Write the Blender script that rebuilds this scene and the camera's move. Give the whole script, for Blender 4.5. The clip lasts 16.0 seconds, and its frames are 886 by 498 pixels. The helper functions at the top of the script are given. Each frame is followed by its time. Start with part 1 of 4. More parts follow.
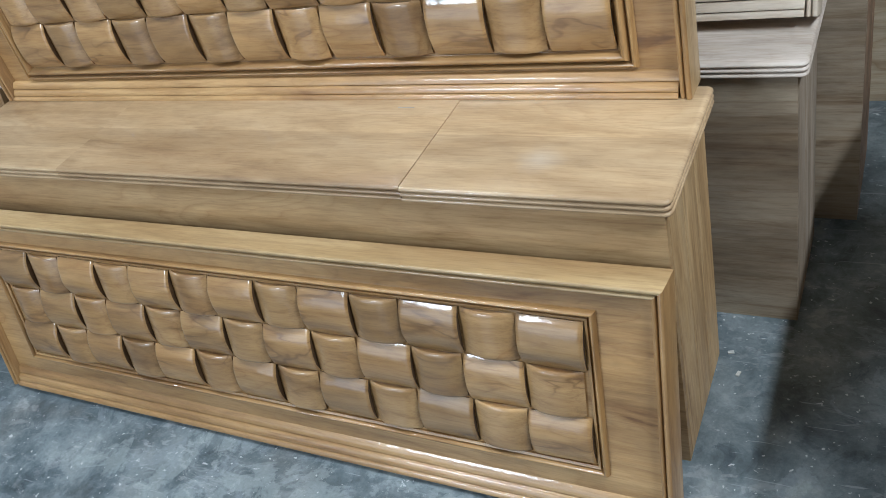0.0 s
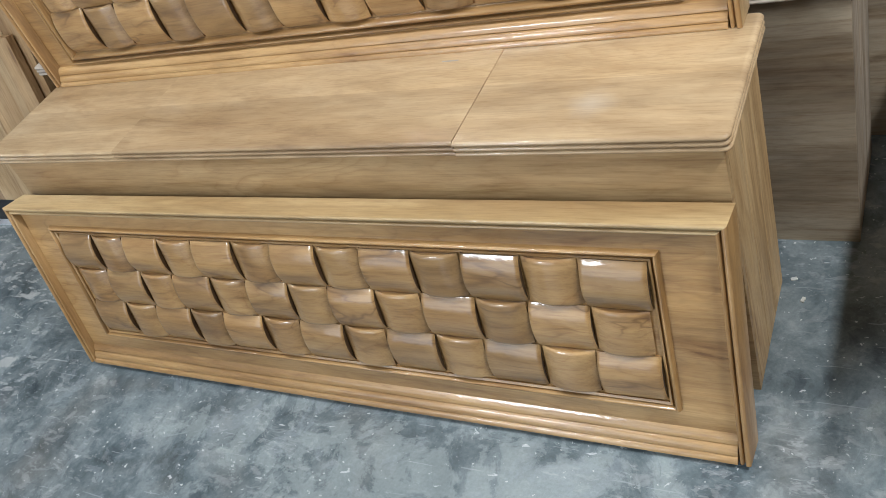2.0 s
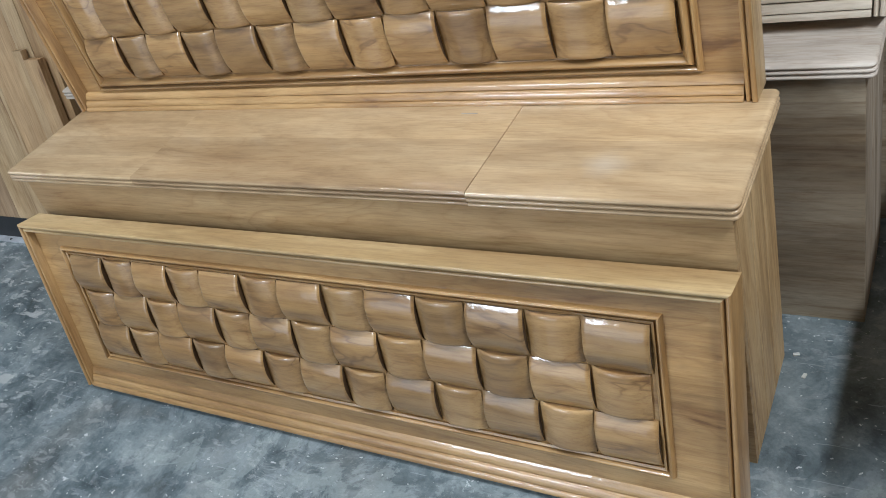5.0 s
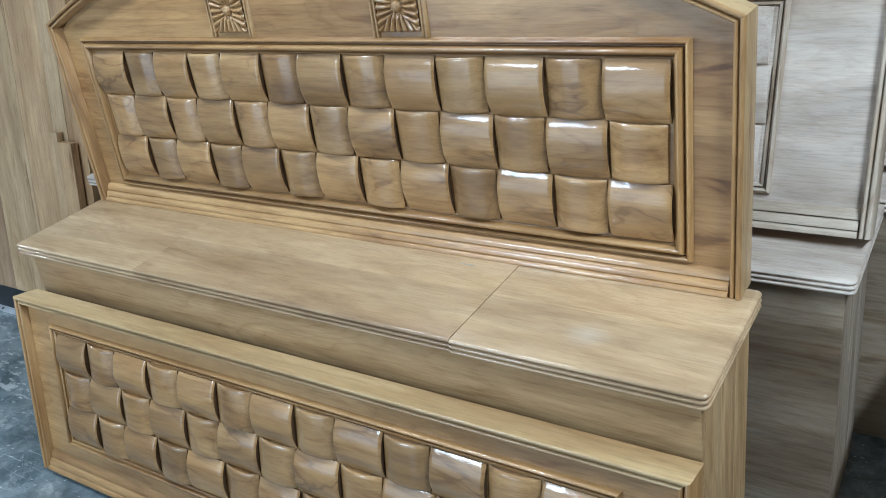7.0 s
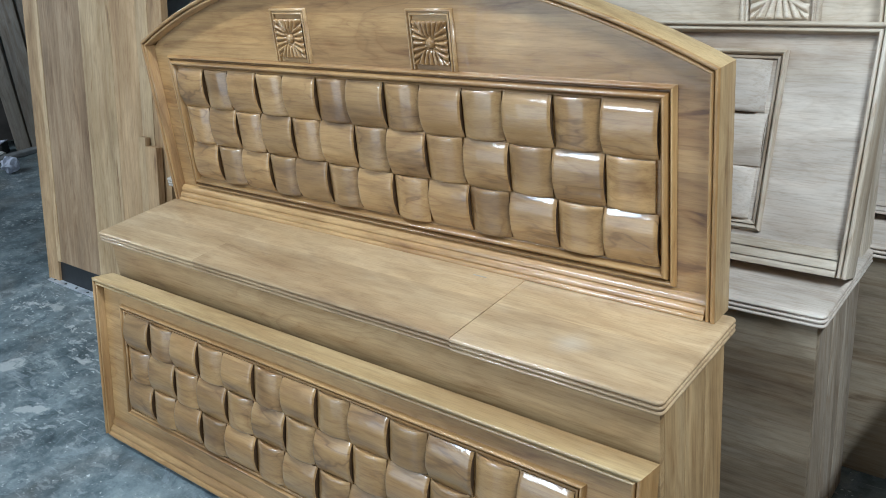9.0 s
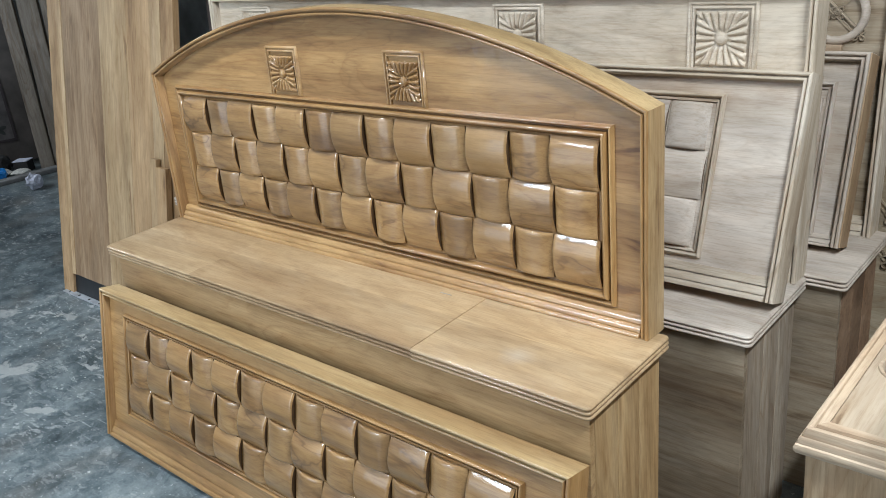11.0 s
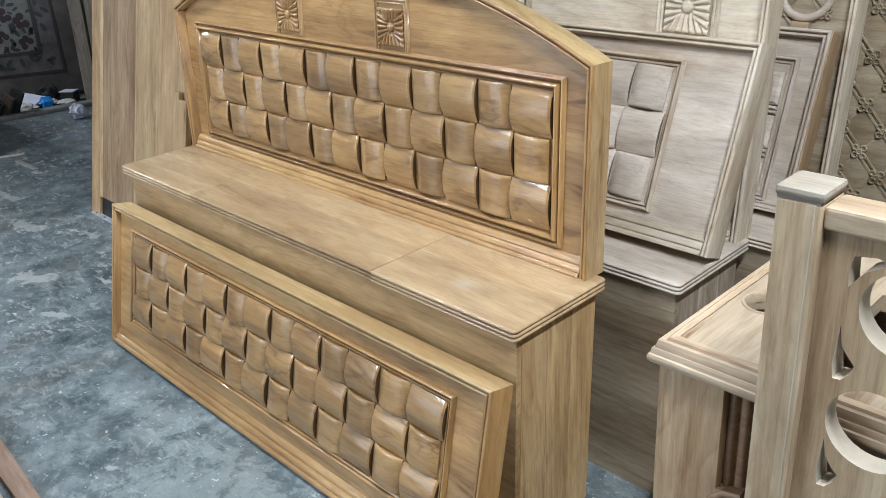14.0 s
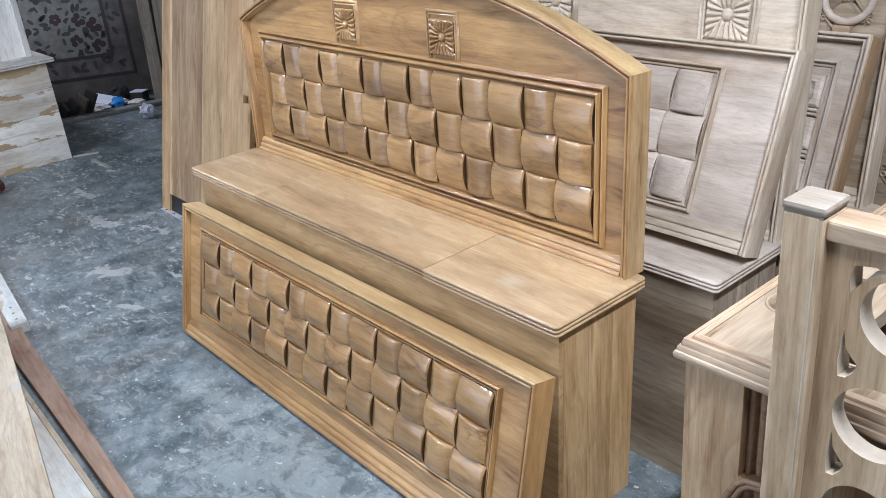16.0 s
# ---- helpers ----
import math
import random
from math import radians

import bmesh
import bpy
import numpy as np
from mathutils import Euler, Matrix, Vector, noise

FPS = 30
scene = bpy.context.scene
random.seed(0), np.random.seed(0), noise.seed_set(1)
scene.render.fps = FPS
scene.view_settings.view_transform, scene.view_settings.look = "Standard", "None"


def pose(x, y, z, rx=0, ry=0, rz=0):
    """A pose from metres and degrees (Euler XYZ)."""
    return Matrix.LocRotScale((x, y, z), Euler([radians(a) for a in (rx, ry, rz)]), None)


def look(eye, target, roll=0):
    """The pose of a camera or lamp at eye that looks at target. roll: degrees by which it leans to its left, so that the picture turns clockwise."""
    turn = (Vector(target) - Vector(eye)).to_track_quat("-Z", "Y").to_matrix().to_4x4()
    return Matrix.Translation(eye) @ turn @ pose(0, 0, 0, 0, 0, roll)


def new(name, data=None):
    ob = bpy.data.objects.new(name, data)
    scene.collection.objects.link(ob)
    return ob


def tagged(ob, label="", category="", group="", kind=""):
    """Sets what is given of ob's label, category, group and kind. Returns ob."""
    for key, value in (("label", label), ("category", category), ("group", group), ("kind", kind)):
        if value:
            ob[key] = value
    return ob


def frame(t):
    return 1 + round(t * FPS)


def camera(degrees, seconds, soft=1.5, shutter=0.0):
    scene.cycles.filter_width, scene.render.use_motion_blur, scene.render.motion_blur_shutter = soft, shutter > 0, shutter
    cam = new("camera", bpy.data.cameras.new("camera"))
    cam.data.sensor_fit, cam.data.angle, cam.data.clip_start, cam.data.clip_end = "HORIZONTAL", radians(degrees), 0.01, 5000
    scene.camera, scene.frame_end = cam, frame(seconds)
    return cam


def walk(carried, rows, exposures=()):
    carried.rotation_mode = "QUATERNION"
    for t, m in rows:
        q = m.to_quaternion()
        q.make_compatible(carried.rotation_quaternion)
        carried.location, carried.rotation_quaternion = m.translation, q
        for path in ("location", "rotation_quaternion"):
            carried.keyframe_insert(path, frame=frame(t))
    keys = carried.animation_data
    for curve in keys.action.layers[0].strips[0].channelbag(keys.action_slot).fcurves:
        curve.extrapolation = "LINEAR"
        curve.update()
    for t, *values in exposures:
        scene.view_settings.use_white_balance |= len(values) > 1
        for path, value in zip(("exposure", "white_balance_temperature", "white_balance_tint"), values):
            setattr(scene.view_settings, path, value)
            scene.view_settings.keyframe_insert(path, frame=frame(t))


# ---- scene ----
cam = camera(54.5, 16.0, 0.7)
PATH = [
    (0, (0.321, -1.06, 1.516), (-0.614, 0.232, 0.309), -18.5),
    (0.5, (0.326, -1.062, 1.527), (-0.613, 0.18, 0.273), -25.0),
    (1, (0.312, -1.068, 1.533), (-0.629, 0.133, 0.241), -26.8),
    (1.5, (0.298, -1.071, 1.549), (-0.67, 0.109, 0.256), -26.9),
    (2, (0.296, -1.072, 1.548), (-0.713, 0.096, 0.276), -26.2),
    (2.5, (0.299, -1.068, 1.55), (-0.736, 0.1, 0.299), -26.0),
    (3, (0.302, -1.068, 1.552), (-0.738, 0.113, 0.317), -25.5),
    (5.3, (0.302, -1.089, 1.549), (-0.737, 0.183, 0.408), -19.4),
    (5.5, (0.307, -1.079, 1.548), (-0.746, 0.225, 0.456), -17.8),
    (6, (0.31, -1.097, 1.546), (-0.748, 0.279, 0.552), -15.0),
    (6.5, (0.317, -1.103, 1.568), (-0.735, 0.307, 0.618), -12.1),
    (7, (0.342, -1.109, 1.58), (-0.713, 0.323, 0.666), -9.8),
    (7.5, (0.415, -1.122, 1.6), (-0.637, 0.332, 0.716), -8.8),
    (8, (0.507, -1.173, 1.607), (-0.583, 0.268, 0.75), -7.9),
    (8.5, (0.562, -1.199, 1.613), (-0.627, 0.177, 0.781), -8.0),
    (9, (0.597, -1.19, 1.618), (-0.625, 0.16, 0.79), -8.0),
    (9.5, (0.645, -1.198, 1.641), (-0.597, 0.149, 0.838), -7.2),
    (9.7, (0.659, -1.207, 1.654), (-0.584, 0.143, 0.859), -7.0),
    (11.8, (0.933, -1.255, 1.672), (-0.366, 0.064, 0.915), -6.6),
    (12, (0.951, -1.258, 1.666), (-0.357, 0.052, 0.91), -6.1),
    (12.5, (0.981, -1.254, 1.654), (-0.334, 0.043, 0.887), -5.4),
    (13, (1.024, -1.251, 1.646), (-0.292, 0.034, 0.862), -4.3),
    (13.5, (1.067, -1.251, 1.638), (-0.261, 0.015, 0.841), -4.0),
    (14, (1.118, -1.252, 1.64), (-0.211, -0.006, 0.816), -3.7),
    (14.5, (1.179, -1.25, 1.637), (-0.168, -0.032, 0.798), -3.6),
    (15, (1.22, -1.27, 1.644), (-0.142, -0.075, 0.798), -4.0),
    (15.5, (1.239, -1.288, 1.66), (-0.148, -0.121, 0.814), -4.5),
    (16, (1.22, -1.305, 1.716), (-0.196, -0.165, 0.881), -5.5),
]
# seconds, stops, kelvin, tint: the clip's camera drifts in exposure and white balance
EXPOSURES = [(0, -0.10, 5510, 6), (1, -0.06, 5750, 6), (2, -0.03, 5960, 8), (3, -0.05, 5530, 7), (5.5, -0.14, 5720, 6), (6.5, -0.14, 5300, 2), (7.2, -0.08, 5080, 1), (8.2, -0.06, 5080, 1), (9.5, -0.04, 5480, 2), (12, 0.04, 5720, 6), (14, 0.11, 5720, 6), (15, 0.16, 5680, 8), (16, 0.23, 5600, 13)]
walk(cam, [(t, look(eye, target, roll)) for t, eye, target, roll in PATH], EXPOSURES)

# ---- light ----
world = bpy.data.worlds.new("World")
scene.world = world
world.use_nodes = True
world.node_tree.nodes["Background"].inputs[0].default_value = (0.75, 0.85, 1.0, 1)
world.node_tree.nodes["Background"].inputs[1].default_value = 0.08


def tube_light(x, y, z, length, watts, turn=0.0, width=0.06, colour=(1.0, 0.99, 0.97)):
    lamp = bpy.data.lights.new("tube_light", "AREA")
    lamp.shape, lamp.size, lamp.size_y, lamp.energy, lamp.color = "RECTANGLE", length, width, watts, colour
    ob = new("tube_light", lamp)
    ob.matrix_world = pose(x, y, z, 0, 0, turn)


# x, y, z, length, watts, turn, width
# the third is an unseen fill, added to brighten the far left corner
TUBES = [(1.257, -0.50, 2.75, 1.2, 93, 90, 0.06), (-1.5, -0.25, 2.75, 1.2, 30, 0, 0.06), (-6.5, -0.9, 2.75, 1.2, 60, 90, 0.06)]
for tube in TUBES:
    tube_light(*tube)
# daylight through a translucent roof sheet
sky = bpy.data.lights.new("skylight_daylight", "AREA")
sky.shape, sky.size, sky.size_y, sky.energy, sky.color = "RECTANGLE", 1.2, 1.3, 166, (0.93, 0.97, 1.0)
new("skylight_daylight", sky).matrix_world = pose(-2.7, -3.9, 3.37)
# daylight through the open shop front
day = bpy.data.lights.new("shopfront_daylight", "AREA")
day.shape, day.size, day.size_y, day.energy, day.color = "RECTANGLE", 3.6, 2.3, 72, (0.93, 0.97, 1.0)
new("shopfront_daylight", day).matrix_world = pose(-3.0, -4.98, 1.25, 90, 0, 0)

# ---- materials ----
def nodes_of(name):
    m = bpy.data.materials.new(name)
    m.use_nodes = True
    t = m.node_tree
    return m, t, t.nodes["Principled BSDF"]


def node(t, kind, **values):
    n = t.nodes.new(kind)
    for key, value in values.items():
        n.inputs[key.replace("_", " ")].default_value = value
    return n


def ramp(t, source, stops):
    n = t.nodes.new("ShaderNodeValToRGB")
    e = n.color_ramp.elements
    e[0].position, e[0].color = stops[0][0], (*stops[0][1], 1)
    e[1].position, e[1].color = stops[-1][0], (*stops[-1][1], 1)
    for p, c in stops[1:-1]:
        q = e.new(p)
        q.color = (*c, 1)
    t.links.new(source, n.inputs[0])
    return n.outputs[0]


def mixed(t, kind, factor, a, b):
    n = t.nodes.new("ShaderNodeMix")
    n.data_type, n.blend_type = "RGBA", kind
    for socket, value in ((n.inputs[0], factor), (n.inputs[6], a), (n.inputs[7], b)):
        if isinstance(value, (int, float)):
            socket.default_value = value
        elif isinstance(value, tuple):
            socket.default_value = (*value, 1)
        else:
            t.links.new(value, socket)
    return n.outputs[2]


def lifted(t, source, by, stops):
    """A ramp over a value that is raised first."""
    n = t.nodes.new("ShaderNodeMath")
    t.links.new(source, n.inputs[0])
    n.inputs[1].default_value = by
    return ramp(t, n.outputs[0], stops)


def g(v):
    return (v, v, v)


def wood(name, light, mid, dark, axis="x", rough=0.45, coat=0.0, streak=0.55, boards=0.0, bump=0.12, vary=0.25, putty=None, figure=0.85, mottle=0.5, stain=None, lay=None, veined=0.0, fibrous=0.55, joint=0.0, ink=0.0):
    """Sawn teak: stretched grain along one local axis, pores, dark mineral streaks, and broad shifts of tone."""
    m, t, p = nodes_of(name)
    link = t.links.new
    tc, info = t.nodes.new("ShaderNodeTexCoord"), t.nodes.new("ShaderNodeObjectInfo")
    shift = t.nodes.new("ShaderNodeVectorMath")
    shift.operation = "MULTIPLY_ADD"
    link(info.outputs["Random"], shift.inputs[0])
    shift.inputs[1].default_value = (7.3, 5.1, 9.7)
    link(tc.outputs["Object"], shift.inputs[2])
    across, along = 9.0, 1.3
    k = "xyz".index(axis)

    def stretched(a, b):
        n = t.nodes.new("ShaderNodeMapping")
        v = [b, b, b]
        v[k] = a
        n.inputs["Scale"].default_value = v
        link(shift.outputs[0], n.inputs["Vector"])
        return n.outputs[0]

    warp = node(t, "ShaderNodeTexNoise", Scale=2.2, Detail=2.0)
    link(shift.outputs[0], warp.inputs["Vector"])
    bend = t.nodes.new("ShaderNodeVectorMath")
    bend.operation = "MULTIPLY_ADD"
    link(warp.outputs["Color"], bend.inputs[0])
    bend.inputs[1].default_value = (0.75, 0.75, 0.75)
    link(stretched(along, across), bend.inputs[2])
    grain = node(t, "ShaderNodeTexNoise", Scale=1.1, Detail=6.0, Roughness=0.56, Distortion=0.7)
    link(bend.outputs[0], grain.inputs["Vector"])
    broad = node(t, "ShaderNodeTexNoise", Scale=1.0, Detail=3.0, Roughness=0.5)
    link(stretched(1.3, 5.0), broad.inputs["Vector"])
    pores = node(t, "ShaderNodeTexNoise", Scale=1.0, Detail=3.0, Roughness=0.7)
    link(stretched(16.0, 240.0), pores.inputs["Vector"])
    vein = node(t, "ShaderNodeTexNoise", Scale=1.0, Detail=5.0, Roughness=0.55, Distortion=0.9)
    link(stretched(2.6, 15.0), vein.inputs["Vector"])
    # growth rings: contour lines of a smooth, stretched field, strong in some places and faint in others
    field = node(t, "ShaderNodeTexNoise", Scale=1.0, Detail=2.5, Roughness=0.42, Distortion=0.25)
    link(stretched(1.6, 7.0), field.inputs["Vector"])
    many = t.nodes.new("ShaderNodeMath")
    many.operation = "MULTIPLY"
    link(field.outputs["Fac"], many.inputs[0])
    many.inputs[1].default_value = 13.0
    rings = t.nodes.new("ShaderNodeMath")
    rings.operation = "FRACT"
    link(many.outputs[0], rings.inputs[0])
    colour = ramp(t, grain.outputs["Fac"], [(0.20, dark), (0.46, mid), (0.70, light)])
    colour = mixed(t, "MULTIPLY", 0.85, colour, ramp(t, broad.outputs["Fac"], [(0.30, (0.70, 0.62, 0.53)), (0.42, (0.88, 0.85, 0.80)), (0.52, g(1.0)), (0.70, (1.14, 1.14, 1.13))]))
    lines = ramp(t, rings.outputs[0], [(0.0, (0.72, 0.61, 0.50)), (0.10, (0.87, 0.81, 0.74)), (0.4, g(1.0)), (0.85, g(1.02)), (1.0, (0.84, 0.79, 0.73))])
    ripple = node(t, "ShaderNodeTexNoise", Scale=1.0, Detail=4.0, Roughness=0.62, Distortion=0.6)
    link(stretched(7.0, 24.0), ripple.inputs["Vector"])
    colour = mixed(t, "MULTIPLY", mottle, colour, ramp(t, ripple.outputs["Fac"], [(0.28, (0.66, 0.62, 0.58)), (0.5, g(1.0)), (0.72, (1.17, 1.17, 1.17))]))
    where = ramp(t, broad.outputs["Color"], [(0.40, g(0.15)), (0.62, g(figure))])
    colour = mixed(t, "MULTIPLY", where, colour, lines)
    # fine straight fibre, and wider streaks that run along the board
    fibre = node(t, "ShaderNodeTexNoise", Scale=1.0, Detail=5.0, Roughness=0.66, Distortion=0.3)
    link(stretched(3.2, 74.0), fibre.inputs["Vector"])
    colour = mixed(t, "MULTIPLY", fibrous, colour, ramp(t, fibre.outputs["Fac"], [(0.30, (0.58, 0.49, 0.39)), (0.46, (0.93, 0.91, 0.88)), (0.56, g(1.0)), (0.72, (1.16, 1.15, 1.13))]))
    bands = node(t, "ShaderNodeTexNoise", Scale=1.0, Detail=4.0, Roughness=0.6, Distortion=0.35)
    link(stretched(0.9, 22.0), bands.inputs["Vector"])
    colour = mixed(t, "MULTIPLY", fibrous, colour, ramp(t, bands.outputs["Fac"], [(0.30, (0.66, 0.57, 0.47)), (0.44, g(0.96)), (0.70, (1.12, 1.12, 1.10))]))
    colour = mixed(t, "MULTIPLY", 0.28, colour, ramp(t, pores.outputs["Fac"], [(0.36, (0.55, 0.45, 0.36)), (0.52, g(1.04))]))
    colour = mixed(t, "MULTIPLY", streak, colour, ramp(t, vein.outputs["Fac"], [(0.285 + veined, (0.36, 0.26, 0.18)), (0.335 + veined, (0.78, 0.70, 0.61)), (0.40 + veined, g(1.0))]))
    if ink:
        # thin wavy mineral lines, gathered in some places, with a smoky edge
        wavy = node(t, "ShaderNodeTexNoise", Scale=1.0, Detail=2.5, Roughness=0.5, Distortion=0.6)
        link(stretched(4.0, 15.0), wavy.inputs["Vector"])
        gather = node(t, "ShaderNodeTexNoise", Scale=1.0, Detail=2.0)
        link(stretched(3.0, 4.5), gather.inputs["Vector"])
        colour = mixed(t, "MULTIPLY", ramp(t, gather.outputs["Fac"], [(0.49, g(0.0)), (0.58, g(ink))]), colour, ramp(t, wavy.outputs["Fac"], [(0.40, g(1.0)), (0.470, (0.80, 0.75, 0.69)), (0.490, (0.44, 0.37, 0.30)), (0.498, (0.44, 0.37, 0.30)), (0.518, (0.84, 0.80, 0.75)), (0.58, g(1.0))]))
    # knots: few, dark-ringed
    knots = t.nodes.new("ShaderNodeTexVoronoi")
    knots.inputs["Scale"].default_value = 1.0
    link(stretched(1.9, 4.6), knots.inputs["Vector"])
    colour = mixed(t, "MULTIPLY", 0.45, colour, ramp(t, knots.outputs["Distance"], [(0.012, (0.25, 0.18, 0.13)), (0.05, (0.78, 0.7, 0.62)), (0.10, g(1.0))]))
    if boards:
        wave = t.nodes.new("ShaderNodeMath")
        wave.operation = "MULTIPLY"
        sep = t.nodes.new("ShaderNodeSeparateXYZ")
        link(tc.outputs["Object"], sep.inputs[0])
        link(sep.outputs["xyz".index(lay or ("x" if axis == "z" else "z"))], wave.inputs[0])
        wave.inputs[1].default_value = 1.0 / boards
        fl = t.nodes.new("ShaderNodeMath")
        fl.operation = "FLOOR"
        link(wave.outputs[0], fl.inputs[0])
        white = t.nodes.new("ShaderNodeTexWhiteNoise")
        white.noise_dimensions = "1D"
        link(fl.outputs[0], white.inputs["W"])
        colour = mixed(t, "MULTIPLY", 0.9, colour, ramp(t, white.outputs["Value"], [(0.0, (0.84, 0.82, 0.80)), (1.0, g(1.1))]))
    tone = ramp(t, info.outputs["Random"], [(0.0, g(1 - vary)), (1.0, g(1.0 + vary * 0.35))])
    colour = mixed(t, "MULTIPLY", 1.0, colour, tone)
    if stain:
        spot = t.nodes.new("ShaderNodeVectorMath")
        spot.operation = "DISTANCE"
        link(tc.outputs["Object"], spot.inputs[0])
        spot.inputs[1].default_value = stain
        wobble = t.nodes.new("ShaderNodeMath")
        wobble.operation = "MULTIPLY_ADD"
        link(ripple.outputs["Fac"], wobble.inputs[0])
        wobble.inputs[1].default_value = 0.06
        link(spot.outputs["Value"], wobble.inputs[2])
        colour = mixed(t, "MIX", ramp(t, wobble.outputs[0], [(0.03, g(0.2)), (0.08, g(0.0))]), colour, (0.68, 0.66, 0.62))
    if putty:
        blot = node(t, "ShaderNodeTexNoise", Scale=1.0, Detail=4.0, Roughness=0.6)
        link(stretched(3.0, 9.0), blot.inputs["Vector"])
        patches = blot.outputs["Fac"]
        if joint:
            # filler smeared along the joints between the boards
            up = t.nodes.new("ShaderNodeSeparateXYZ")
            link(tc.outputs["Object"], up.inputs[0])
            swing = t.nodes.new("ShaderNodeMath")
            swing.operation = "PINGPONG"
            link(up.outputs[2], swing.inputs[0])
            swing.inputs[1].default_value = joint / 2
            near = t.nodes.new("ShaderNodeMath")
            near.operation = "MULTIPLY_ADD"
            link(swing.outputs[0], near.inputs[0])
            near.inputs[1].default_value = -3.2
            link(patches, near.inputs[2])
            patches = near.outputs[0]
        colour = mixed(t, "MIX", ramp(t, patches, [(0.475, g(0)), (0.50, g(1))] if joint else [(0.56, g(0)), (0.6, g(1))]), colour, putty)
    link(colour, p.inputs["Base Color"])
    r = ramp(t, grain.outputs["Fac"], [(0.3, g(min(1, rough + 0.14))), (0.7, g(rough))])
    link(r, p.inputs["Roughness"])
    p.inputs["Coat Weight"].default_value = coat
    p.inputs["Coat Roughness"].default_value = 0.10
    add = t.nodes.new("ShaderNodeMath")
    add.operation = "MULTIPLY_ADD"
    link(pores.outputs["Fac"], add.inputs[0])
    add.inputs[1].default_value = 0.5
    link(grain.outputs["Fac"], add.inputs[2])
    b = node(t, "ShaderNodeBump", Strength=bump, Distance=0.004)
    link(add.outputs[0], b.inputs["Height"])
    link(b.outputs[0], p.inputs["Normal"])
    if coat:
        lump = node(t, "ShaderNodeTexNoise", Scale=38.0, Detail=3.0)
        link(tc.outputs["Object"], lump.inputs["Vector"])
        b2 = node(t, "ShaderNodeBump", Strength=0.24, Distance=0.004)
        link(lump.outputs["Fac"], b2.inputs["Height"])
        link(b2.outputs[0], p.inputs["Coat Normal"])
    return m


def plain(name, colour, rough=0.6, metal=0.0, spread=0.25, scale=14.0, bump=0.1):
    m, t, p = nodes_of(name)
    tc = t.nodes.new("ShaderNodeTexCoord")
    n = node(t, "ShaderNodeTexNoise", Scale=scale, Detail=6.0, Roughness=0.6)
    t.links.new(tc.outputs["Object"], n.inputs["Vector"])
    lo, hi = tuple(c * (1 - spread) for c in colour), tuple(min(1, c * (1 + spread)) for c in colour)
    t.links.new(ramp(t, n.outputs["Fac"], [(0.3, lo), (0.7, hi)]), p.inputs["Base Color"])
    p.inputs["Roughness"].default_value, p.inputs["Metallic"].default_value = rough, metal
    b = node(t, "ShaderNodeBump", Strength=bump, Distance=0.01)
    t.links.new(n.outputs["Fac"], b.inputs["Height"])
    t.links.new(b.outputs[0], p.inputs["Normal"])
    return m


